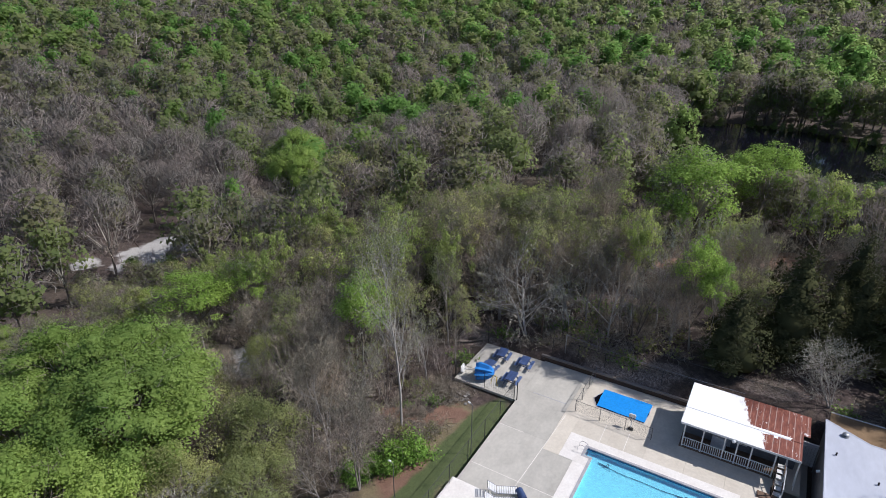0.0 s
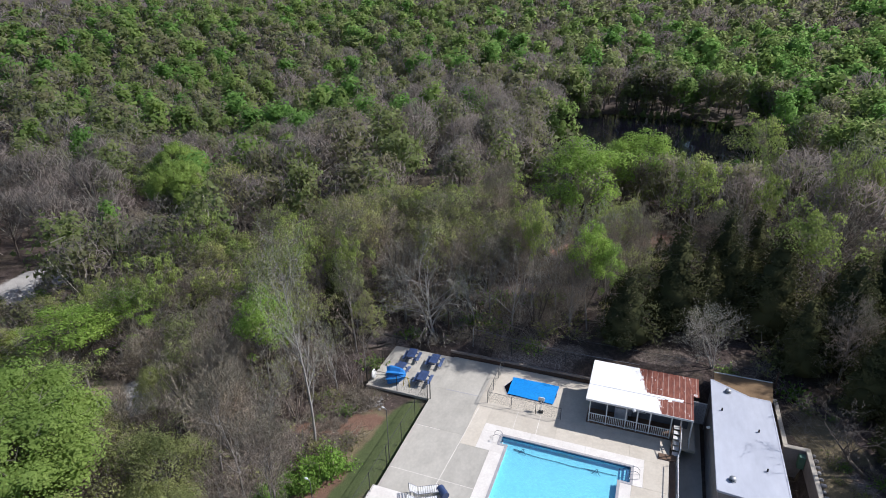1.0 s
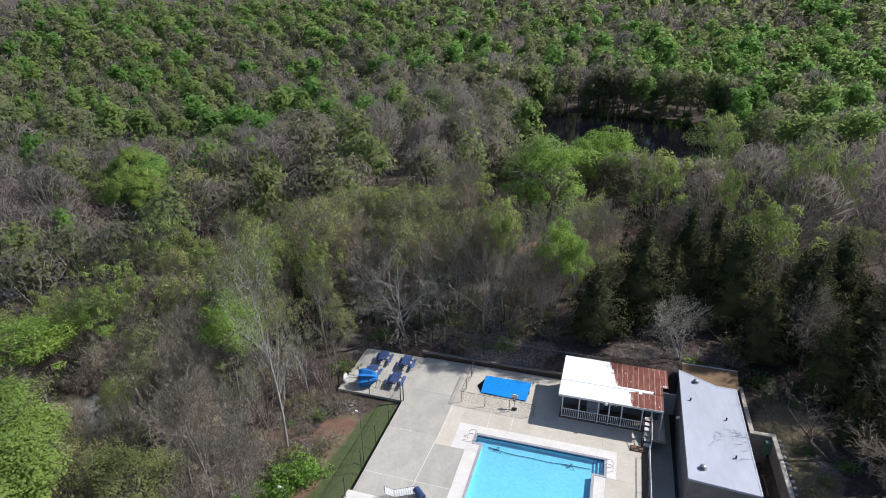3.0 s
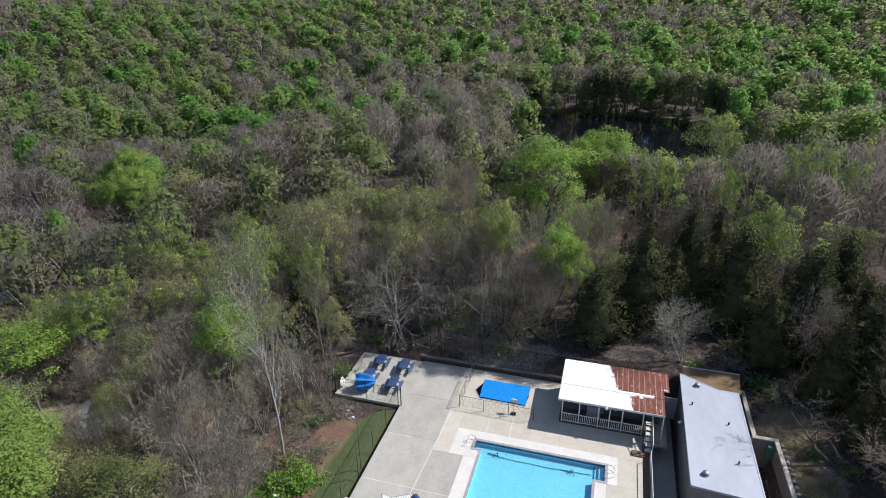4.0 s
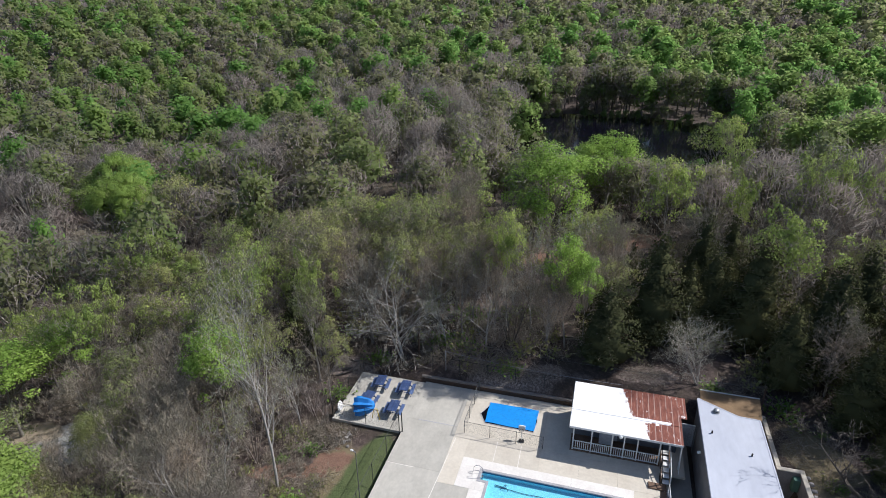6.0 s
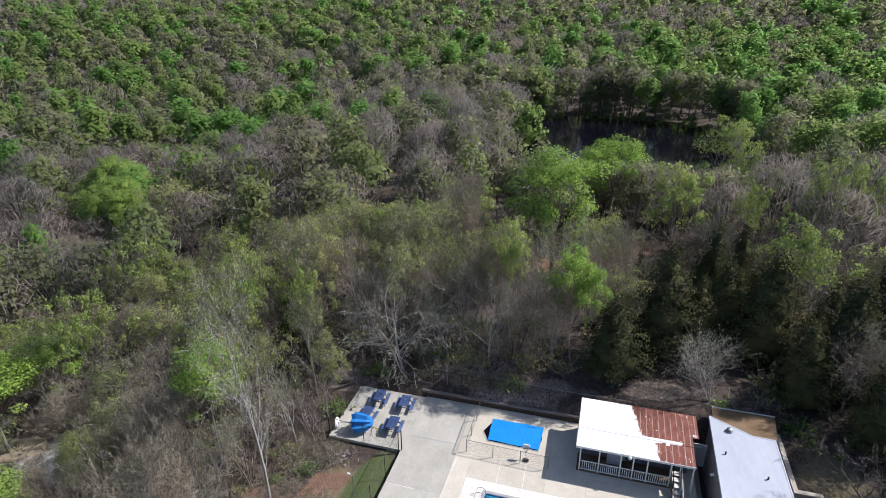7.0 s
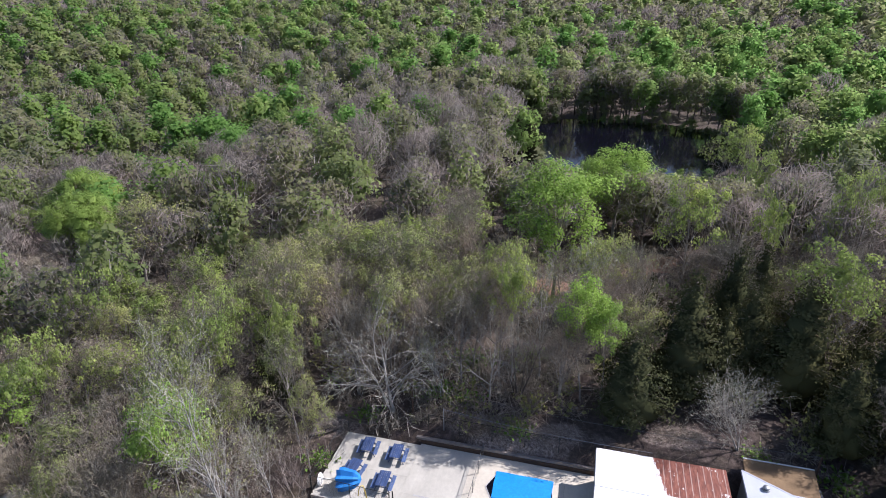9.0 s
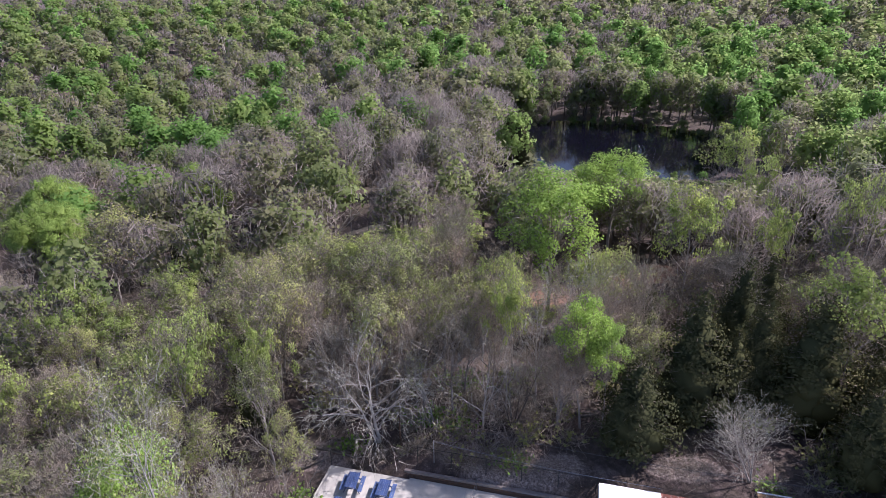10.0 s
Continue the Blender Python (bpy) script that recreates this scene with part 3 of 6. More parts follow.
def near_tree(name, category, label, wood, wood_mats, crown, crown_mats):
    root = thing(name, label, category)
    HEIGHT[root.name] = float(np.quantile(crown[0][:, 2], 0.985))
    WIDTH[root.name] = 2 * float(np.quantile(np.hypot(crown[0][:, 0], crown[0][:, 1]), 0.93))
    V, Q, i = wood
    ob = new("trunk", quad_mesh("trunk", V, Q, wood_mats, i, smooth=True))
    ob.parent = root
    V, Q, i = crown
    ob = new("crown", quad_mesh("crown", V, Q, crown_mats, i))
    ob.parent = root
    return root


def leafy(seed, kind, mats, lobes, per, size, radius, core=0.75, wide=0.36, tall=0.31, middle=6.9, round_=0.62, flat=0.8, **k):
    """A tree in leaf: limbs and twigs under a dome of leafy lobes, each of many leaf sprays."""
    t = Tree(seed, levels=2, height=8.6, **k)
    r = t.rng
    d = unit(r.normal(size=(lobes, 3)) + [0, 0, 0.4])
    L = d * [10 * wide, 10 * wide, 10 * tall] * r.uniform(0.3, 1.05, (lobes, 1)) ** 0.5 + [0, 0, middle]
    L += r.normal(size=(lobes, 3)) * 0.2
    mid = np.array([0, 0, middle - 2.2])
    base = np.stack([L[:, 0] * 0.2, L[:, 1] * 0.2, 3.0 + 0.4 * (L[:, 2] - 3.0)], -1)
    chunks = [t.twigs(0.03, 2, 0.6), (*ribbons(base, L, 0.07, r), 0)]
    rad = radius * r.uniform(0.6, 1.35, lobes)
    if core:
        chunks.append((*lumps(L * [0.94, 0.94, 0.98], rad * core, r, mid, BLOCK), 1))
    n = lobes * per
    i = r.choice(lobes, n, p=rad**2 / (rad**2).sum())
    off = unit(r.normal(size=(n, 3)) + [0, 0, 0.35]) * (rad[i] * r.uniform(0.55, 1.2, n))[:, None] * [1.15, 1.15, flat]
    C = L[i] + off
    chunks.append((*leaves(C, size, r, 0.5, unit(off) * 0.5 + unit(C - mid) * 0.6 + [0, 0, 0.2], True, 0.9, rounded=round_), 1))
    return near_tree(*kind, t.wood_mesh(), [mats[0]], join(chunks), [mats[1], mats[2]])


def bare(seed, kind, mats, buds=0, size=0.13, width=0.032, more=5, length=0.55, **k):
    """A tree with hardly a leaf: branches and a haze of the finest twigs, some with buds."""
    t = Tree(seed, levels=3, **k)
    r = t.rng
    chunks = [t.twigs(width, more, length)]
    ends = np.array(t.ends)
    if buds:
        chunks.append((*bud_clumps(ends[ends[:, 2] > np.quantile(ends[:, 2], 0.25)], buds, 0.7, size, r), 1))
    return near_tree(*kind, t.wood_mesh(), [mats[0]], join(chunks), [mats[1], mats[2]])


def cedar(seed, height=10.0, radius=2.4, n=5200):
    """A conifer leafy to the ground: a full cone with a rounded skirt and ragged sprays."""
    rng = np.random.default_rng(seed)
    P = np.stack([np.zeros(8), np.zeros(8), np.linspace(-0.3, height * 0.97, 8)], -1) + rng.normal(size=(8, 3)) * [0.05, 0.05, 0]
    wood = join([(*tube_quads(P, np.linspace(0.18, 0.02, 8), 6), 0)])
    m = 150
    h = rng.uniform(0, 1, m) ** 0.9
    a = rng.uniform(0, 2 * np.pi, m)
    prof = radius * np.clip(1 - h, 0, 1) ** 0.75 * np.minimum(1, 0.62 + 2.2 * h) * rng.uniform(0.82, 1.12, m)
    z0 = 0.3 + h * (height - 0.5)
    A = np.stack([0 * a, 0 * a, z0], -1)
    E = np.stack([prof * np.cos(a), prof * np.sin(a), z0 + 0.22 * prof], -1)
    i = rng.choice(m, n, p=(0.3 + prof) / (0.3 + prof).sum())
    f = rng.uniform(0.5, 1.04, (n, 1)) ** 0.6
    C = A[i] * (1 - f) + E[i] * f + rng.normal(size=(n, 3)) * 0.24
    lv = leaves(C, 0.18, rng, 0.3, unit(E[i] - A[i]) * 0.9, lift=0.25, rounded=0.72)
    zc = np.linspace(0.9, height * 0.88, 16)
    hc = (zc - 0.3) / (height - 0.5)
    rc = radius * np.clip(1 - hc, 0, 1) ** 0.75 * np.minimum(1, 0.62 + 2.2 * hc)
    ang = np.arange(16) * 2.4
    K = np.stack([rc * 0.2 * np.cos(ang), rc * 0.2 * np.sin(ang), zc], -1)
    core = lumps(K, np.maximum(0.2, rc * 0.5), rng, np.array([0, 0, height * 0.3]), lift=0.0)
    crown = join([(*ribbons(A, E, 0.05, rng), 0), (*core, 1), (*lv, 1)])
    return near_tree("cedar_tree", "cedar tree", "dark green conical cedar tree with dense foliage", wood, ["bark"], crown, ["twig", "leaf_cedar"])


def shrub(seed, n, size, kind, leaf_mat, radius=1.0):
    rng = np.random.default_rng(seed)
    m = 26
    d = unit(rng.normal(size=(m, 3)) * [1, 1, 0.6] + [0, 0, 0.55])
    L = rng.uniform(0.6, 1.15, (m, 1)) * radius
    E = d * L * [1.25, 1.25, 1.1]
    wood = join([(*tube_quads(np.stack([np.array([0, 0, -0.1]), e * 0.5 + [0, 0, 0.1], e]), [0.03, 0.02, 0.008], 4), 0) for e in E])
    i = rng.integers(0, m, n)
    f = rng.uniform(0.3, 1.05, (n, 1))
    off = rng.normal(size=(n, 3)) * 0.2 * radius
    C = E[i] * f + off
    C[:, 2] = np.maximum(C[:, 2], 0.05)
    A = E[rng.integers(0, m, 220)] * rng.uniform(0.2, 0.9, (220, 1))
    tw = ribbons(A, A + unit(rng.normal(size=(220, 3)) + [0, 0, 0.6]) * 0.5 * radius, 0.02, rng)
    crown = join([(*tw, 0), (*leaves(C, size, rng, 0.6, unit(off) * 0.4), 1)])
    return near_tree(*kind, wood, ["bark"], crown, ["twig", leaf_mat])


FOREST = {}


def archetypes():
    k = ("green_tree", "tree", "broad deciduous tree in full bright spring green leaf")
    FOREST["bright"] = [leafy(s, k, ("bark", "twig", "leaf_bright"), 96, 340, 0.084, 0.74, core=0.6, wide=0.38, round_=0.8, flat=0.62, limbs=13, kids=(5,), spread=0.75, trunk=0.2, clear=0.25) for s in (11, 12)]
    k = ("budding_tree", "tree", "tall deciduous tree with sparse yellow-green spring leaves")
    FOREST["yellow"] = [bare(s, k, ("bark_grey", "twig", "leaf_yellow"), buds=3700, size=0.16, limbs=15, spread=0.95, trunk=0.18, clear=0.28, forks=f, kids=(6, 5), more=3) for s, f in ((21, 1), (22, 2), (23, 1))]
    k = ("lime_tree", "tree", "rounded deciduous tree with fresh lime-yellow spring leaves")
    FOREST["lime"] = [leafy(s, k, ("bark_grey", "twig", "leaf_lime"), 66, 130, 0.105, 0.62, core=0, wide=0.34, tall=0.27, middle=7.2, limbs=13, kids=(5,), spread=0.8, trunk=0.16, clear=0.3) for s in (24, 25)]
    k = ("young_lime_tree", "tree", "slender tree with a small crown of lime-green leaves")
    FOREST["puff"] = [leafy(s, k, ("bark_grey", "twig", "leaf_lime"), 52, 125, 0.10, 0.55, core=0, wide=0.24, tall=0.27, middle=7.6, limbs=12, kids=(5,), spread=0.6, trunk=0.12, clear=0.45) for s in (27, 28)]
    k = ("sage_tree", "tree", "dense rounded tree covered in fine dull olive new leaves")
    FOREST["sage"] = [leafy(s, k, ("bark_grey", "twig", "leaf_sage"), 80, 210, 0.085, 0.72, core=0, wide=0.34, tall=0.33, middle=6.4, limbs=14, kids=(6,), spread=0.8, trunk=0.15, clear=0.2) for s in (46, 47)]
    k = ("bare_tree", "tree", "leafless grey-brown tree with fine spreading twigs")
    FOREST["bare"] = [bare(s, k, ("bark_grey", "twig", "leaf_bud"), limbs=16, spread=0.95, trunk=0.19, clear=0.22, forks=f, kids=(7, 5), more=6, length=0.65) for s, f in ((31, 1), (32, 2), (33, 1))]
    k = ("hazy_tree", "tree", "grey tree with a haze of olive buds on fine twigs")
    FOREST["bud"] = [bare(s, k, ("bark_grey", "twig", "leaf_bud"), buds=2700, size=0.125, limbs=15, spread=0.95, trunk=0.18, clear=0.26, forks=f, kids=(6, 5), more=4, length=0.62) for s, f in ((41, 1), (42, 2), (43, 1))]
    k = ("pale_tree", "tree", "pale-barked leafless tree with whitish drooping branches")
    FOREST["pale"] = [bare(s, k, ("bark_pale", "twig_pale", "leaf_bud"), limbs=13, spread=1.6, trunk=0.25, clear=0.15, lean=l, droop=dr, forks=f, kids=(6, 4), more=1, width=0.034) for s, l, dr, f in ((51, 0.4, 0.17, 2), (52, 0.0, 0.2, 1))]
    k = ("slender_tree", "tree", "tall slender pale tree with sparse silvery new leaves")
    FOREST["slender"] = [bare(61, k, ("bark_pale", "twig_pale", "leaf_sage"), buds=2200, size=0.08, limbs=24, spread=0.6, trunk=0.15, clear=0.25, lean=0.05, kids=(6, 4), more=2, width=0.018)]
    k = ("slim_bare_tree", "tree", "slim leafless brown tree with open branches")
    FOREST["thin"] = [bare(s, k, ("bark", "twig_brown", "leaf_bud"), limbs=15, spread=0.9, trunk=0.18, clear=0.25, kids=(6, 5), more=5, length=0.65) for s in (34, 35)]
    k = ("stemmed_tree", "tree", "leafless tree of several dark stems rising from one stool")
    FOREST["stems"] = [bare(s, k, ("bark", "twig", "leaf_bud"), limbs=7, spread=0.7, trunk=0.2, clear=0.4, forks=4, kids=(5, 5), more=4, length=0.62) for s in (57, 58)]
    k = ("wispy_tree", "tree", "slim grey tree with pale branches and a few olive buds")
    FOREST["wispy"] = [bare(s, k, ("bark_pale", "twig_pale", "leaf_bud"), buds=700, size=0.12, limbs=15, spread=0.9, trunk=0.17, clear=0.25, kids=(6, 5), more=3) for s in (37, 38)]
    k = ("small_bare_tree", "tree", "small grey leafless tree with branches fanned from a short trunk")
    FOREST["fan"] = [bare(56, k, ("bark_grey", "twig_pale", "leaf_bud"), limbs=15, spread=1.2, trunk=0.17, clear=0.12, forks=3, kids=(6, 5), more=3, width=0.026)]
    k = ("leaning_tree", "tree", "dark leaning leafless tree reaching over the flat roof")
    FOREST["leaning"] = [bare(54, k, ("bark", "bark", "leaf_bud"), limbs=9, spread=1.0, trunk=0.3, clear=0.25, lean=0.9, kids=(5, 4), more=2, width=0.04)]
    FOREST["cedar"] = [cedar(71, 10, 3.2), cedar(72, 10, 3.5)]
    k = ("green_shrub", "shrub", "low dense bright green leafy shrub")
    FOREST["shrub"] = [shrub(81, 6000, 0.09, k, "leaf_shrub"), shrub(82, 6000, 0.09, k, "leaf_shrub")]


archetypes()
used_first = set()
prng = np.random.default_rng(5)
TAKEN = []


def plant(kind, x, y, height, wide=1.0, which=None, turn=None, group="woodland trees", label="", width=0.0):
    """One tree of a kind, standing on the ground at (x, y)."""
    forms = FOREST[kind]
    i = int(prng.integers(len(forms))) if which is None else which
    s = height / (1.0 if kind == "shrub" else HEIGHT[forms[i].name])
    turn = prng.uniform(0, 360) if turn is None else turn
    if width:
        wide = width / (WIDTH[forms[i].name] * s)
    m = pose(x, y, float(ground_z(x, y)) - 0.05, prng.normal() * 2, prng.normal() * 2, turn) @ Matrix.Diagonal((s * wide, s * wide, s, 1))
    ob = forms[i]
    if ob.name in used_first:
        ob = copy_thing(ob, m @ Matrix.Diagonal((1 / ob.scale[0], 1 / ob.scale[1], 1 / ob.scale[2], 1)))
    else:
        used_first.add(ob.name)
        ob.matrix_basis = m
    tagged(ob, label, group=group)
    TAKEN.append((x, y, 1.6 * s * wide if kind == "shrub" else 0.22 * height * wide))
    return ob


# the trees that stand out: place, height and width of the crown
for a in ((-30.5, -14.5, 11.5, 10.5), (-25.5, -17.5, 11.0, 10.5), (-23.5, -24.5, 11.0, 9.5), (-33.0, -22.0, 11.5, 11.0), (-38.0, -16.0, 11.5, 11.0),
          (-58.0, 30.6, 13.4, 8.4), (-65.0, 39.0, 14.4, 8.0), (-45.9, 42.7, 12.0, 7.4)):
    plant("bright", *a[:3], width=a[3])
for a in ((-40.6, -1.8, 9.2, 7.2), (-38.2, 2.2, 9.0, 4.8), (-19.4, -1.4, 10.8, 4.8), (4.2, 13.8, 10.4, 3.9), (5.6, 13.4, 9.0, 2.6)):
    plant("puff", *a[:3], width=a[3])
for a in ((0.5, 31.7, 14.8, 9.4), (6.4, 48.0, 12.7, 8.8), (3.2, 46.5, 11.6, 3.2)):
    plant("lime", *a[:3], width=a[3])
plant("slender", -13.2, -4.7, 17.5, turn=175, width=6.4, label="tall slender pale tree standing above bare red soil")
for a in ((-18.2, -13.6, 7.8, 5.6), (-15.6, -17.0, 7.0, 5.2), (-19.5, -19.0, 7.6, 5.6), (-26.4, -5.6, 7.0, 4.0), (-28.6, -10.4, 5.4, 4.0)):
    plant("sage", *a[:3], width=a[3])
for a in ((-19.2, 14.2, 11.9, 7.2), (-12.5, 21.2, 11.2, 8.4), (-11.3, 14.9, 10.6, 6.0),
          (-6.6, 18.0, 10.4, 6.0), (-50.0, 30.6, 12.5, 11.4), (-25.2, 18.8, 9.6, 6.4), (-1.4, 20.6, 10.5, 5.8), (-14.0, 68.2, 8.9, 8.3), (-36.0, 12.6, 9.0, 6.7),
          (-29.5, 4.5, 9.5, 6.0), (-15.8, 6.9, 9.4, 5.0), (-60.6, 42.9, 10.5, 9.0)):
    plant("bud", *a[:3], width=a[3])
for a in ((-7.1, 26.3, 13.4, 6.4), (-15.3, -10.5, 10.6, 5.4), (-12.3, -11.0, 9.2, 4.6), (-18.8, -8.6, 9.4, 5.6), (-20.8, -5.4, 9.0, 5.4), (-13.4, -13.5, 6.0, 5.0), (-5.0, 13.9, 9.0, 5.6),
          (-9.5, 38.4, 10.0, 6.8), (9.1, 24.9, 9.0, 5.9), (-24.6, 1.2, 8.6, 6.0), (-35.6, 6.8, 8.0, 7.0), (-48.0, 24.0, 9.5, 8.0), (-55.0, 22.0, 10.0, 9.0),
          (27.8, 6.3, 9.0, 7.0), (26.8, -1.0, 6.5, 6.0), (23.8, 12.6, 7.5, 5.0), (28.0, -7.0, 8.0, 7.0), (25.0, 26.5, 10.5, 6.5)):
    plant("bare", *a[:3], width=a[3])
for a in ((-41.0, 14.4, 12.2, 8.0), (-22.9, 8.2, 12.9, 6.4), (12.8, 31.7, 14.0, 6.8), (21.1, 35.0, 12.6, 5.2), (25.7, 37.6, 15.4, 6.6), (30.3, 38.7, 14.9, 7.0), (21.6, 21.1, 12.5, 8.4),
          (-37.3, 3.5, 12.4, 7.4), (-67.6, 33.4, 12.2, 11.5), (-26.8, 47.5, 9.2, 4.6), (-40.7, 54.0, 10.6, 7.9), (21.6, 65.1, 13.0, 7.8), (22.7, 49.1, 14.0, 6.6),
          (-17.0, 9.6, 10.4, 4.0), (-1.2, 15.0, 11.4, 3.4)):
    plant("yellow", *a[:3], width=a[3])
for a in ((7.5, 12.6, 6.6, 5.6), (11.0, 15.8, 9.6, 5.8), (15.0, 23.6, 10.2, 4.6), (19.2, 17.6, 9.4, 6.6), (15.6, 18.2, 8.4, 4.6), (23.8, 15.0, 9.4, 6.2), (27.2, 10.5, 9.0, 6.5), (31.0, 14.0, 9.5, 6.5),
          (27.5, 19.5, 9.6, 5.5), (27.6, 3.0, 8.0, 5.5), (30.0, -2.0, 8.5, 6.0), (24.8, 9.4, 7.0, 4.5), (32.0, 5.0, 9.0, 6.5), (-19.7, 11.0, 7.5, 3.6), (18.7, 28.6, 9.0, 4.6), (20.8, 12.6, 7.0, 4.4),
          (-41.5, 33.1, 8.0, 5.0), (-38.5, 35.5, 7.5, 4.4), (-9.5, 86.0, 10.5, 4.6), (-7.6, 84.5, 7.0, 3.6), (-12.0, 90.0, 9.5, 4.6)):
    plant("cedar", *a[:3], width=a[3])
plant("pale", -9.6, 11.0, 10.4, 1.0, 0, -160, width=11.0, label="leaning pale-barked bare tree overhanging the deck corner")
plant("leaning", 23.6, 2.4, 5.6, 1.0, 0, 175)
plant("pale", -2.5, 12.6, 9.0, 0.8, 1, width=6.0)
for a in ((-16.8, 3.4, 8.6, 5.0), (-22.6, 4.8, 8.4, 5.0), (-27.0, -3.6, 8.0, 5.4), (-13.6, 4.4, 7.6, 4.2)):
    plant("bud", *a[:3], width=a[3])
for a in ((-22.0, -2.5, 8.0, 5.0), (-30.8, -2.6, 8.0, 5.6), (-25.8, 5.4, 8.6, 5.0)):
    plant("bare", *a[:3], width=a[3])
for a in ((-19.6, 2.4, 8.4, 4.6), (-17.4, -4.8, 7.6, 4.2), (-14.6, 1.2, 7.0, 3.8)):
    plant("wispy", *a[:3], width=a[3])
for a in ((-20.6, -9.4, 8.8, 5.4), (-17.2, -7.2, 8.2, 5.0), (-23.4, -5.0, 8.6, 5.4), (-21.4, -2.8, 8.4, 5.0), (-16.2, -2.6, 7.8, 4.4), (-24.8, -9.6, 7.6, 5.0)):
    plant("stems", *a[:3], width=a[3])
for kind, a in (("bare", (-7.4, 14.6, 9.4, 6.0)), ("bud", (-2.4, 16.1, 10.4, 6.0)), ("bare", (-4.6, 16.4, 10.6, 5.6)), ("wispy", (0.8, 16.6, 10.0, 5.6)), ("stems", (3.2, 17.4, 10.2, 6.0)), ("bud", (-9.6, 17.8, 10.4, 6.4)),
                ("yellow", (-3.4, 19.8, 10.8, 6.0)), ("wispy", (2.4, 21.4, 11.0, 6.0)), ("stems", (7.4, 19.6, 10.6, 6.2)), ("bare", (-13.2, 12.4, 8.6, 5.4)), ("stems", (-0.4, 13.4, 7.6, 4.8)), ("bare", (2.6, 13.8, 8.2, 4.8)),
                ("wispy", (-6.0, 12.6, 6.4, 4.4)), ("bud", (5.6, 22.6, 10.6, 6.4)), ("bare", (-15.6, 15.4, 9.6, 6.0))):
    plant(kind, *a[:3], width=a[3])
plant("fan", 14.6, 11.0, 5.4, 1.0, 0, 30, width=6.2)
for a in ((-11.1, -7.2, 2.0, 0.82), (-12.2, -8.8, 1.5, 0.8), (-13.2, -10.2, 1.3, 0.8)):
    plant("shrub", *a, group="green shrubs")


def free(x, y, gap):
    """Whether a tree may stand here: off the deck, the buildings, the yard, the pond and the tracks."""
    if -12.9 < x < 21 and -40 < y < 9.7:
        return False
    if 18 < x < 24 and -12 < y < 9.5 or 4 < x < 13.5 and y < 11 or 1 < x < 6 and y < 12.5:
        return False
    if -16 < x < -12 and -5.2 < y < -0.8:
        return False
    u, v = (x - 10.9) * 0.865 + (y - 11.4) * 0.5, -(x - 10.9) * 0.5 + (y - 11.4) * 0.865
    if -2 < u < 9 and abs(v) < 1.8:
        return False
    if ((x - 6) / 26) ** 2 + ((y - 107) / 20) ** 2 < 1:
        return False
    if 3 < x < 14 and 36.5 < y < 42 or -3 < x < 3 and 32 < y < 35:
        return False
    for px, py, rx, ry, turn in ((-35.5, 31, 1.6, 4, -28), (-29.3, 42, 1.6, 3, -20), (-24, 50, 1.8, 5, -48), (-72.5, 13.5, 3.2, 6.5, 0), (-34.6, -1.8, 4.2, 2.8, 15), (-12, 70, 4, 4, 0)):
        c, s = math.cos(radians(turn)), math.sin(radians(turn))
        u, v = (x - px) * c + (y - py) * s, -(x - px) * s + (y - py) * c
        if (u / rx) ** 2 + (v / ry) ** 2 < 1:
            return False
    return all((x - a) ** 2 + (y - b) ** 2 > max(gap, 0.62 * (r + gap * 0.4)) ** 2 for a, b, r in TAKEN if abs(a - x) < 9 and abs(b - y) < 9)


CLEARINGS = ((-72.5, 13.3, 4.5), (-77.0, 5.6, 2.0), (-34.6, -1.8, 4.5), (-24.0, 50.0, 2.0), (9.5, 41.0, 4.0), (-0.2, 34.5, 2.5))


def clearing_edge(x, y):
    """How high the growth stands here: low on the open side of the clearings and the track."""
    cap = 99.0
    for cx, cy, r in CLEARINGS:
        ux, uy = 5.5 - cx, -30.0 - cy
        n = math.hypot(ux, uy)
        ux, uy = ux / n, uy / n
        along, aside = (x - cx) * ux + (y - cy) * uy, abs((x - cx) * uy - (y - cy) * ux)
        if -0.5 * r < along < 34 and aside < r:
            cap = min(cap, max(0.0, (along + 0.2 * r) * 31.0 / n))
    return cap


def kind_at(x, y, rng):
    """What grows here: the shares change slowly over the land."""
    green = noise.noise(Vector((x * 0.013, y * 0.013, 3.1))) + 0.5 * noise.noise(Vector((x * 0.04, y * 0.04, 9.0)))
    w = {"bright": 0.22, "yellow": 0.26, "bud": 0.32, "bare": 0.20}
    if y > 60 or x < -45:
        w = {"bright": 0.30, "yellow": 0.32, "bud": 0.28, "bare": 0.10}
        if x > -5:
            w["bright"] += 0.30
    elif x > 8:
        w = {"bud": 0.12 if y > 26 else 0.0, "bare": 0.12, "thin": 0.46, "cedar": 0.30}
        if x > 19 and y < 20:
            w = {"bare": 0.05, "thin": 0.2, "cedar": 0.75}
    elif y > 8:
        w = {"yellow": 0.32, "bud": 0.34, "bare": 0.14, "thin": 0.14, "cedar": 0.06}
    elif x > -40:
        w = {"bright": 0.04, "yellow": 0.28, "bud": 0.36, "bare": 0.12, "wispy": 0.20}
    if x < -62 and y < 62:
        w = {"bare": 0.5, "bud": 0.38, "yellow": 0.09, "bright": 0.03}
    elif x < -38 and y < 60:
        w["bare"] += 0.2
        w["bud"] += 0.3
    for k in ("bright", "yellow"):
        if k in w:
            w[k] *= max(0.2, 1 + 1.5 * green)
    w["bare"] *= max(0.15, 1 - 1.6 * green)
    ks = list(w)
    p = np.array([w[k] for k in ks])
    return ks[int(rng.choice(len(ks), p=p / p.sum()))]


def low_shore(x, y):
    return -9 < x < 31 and 44 < y < 95


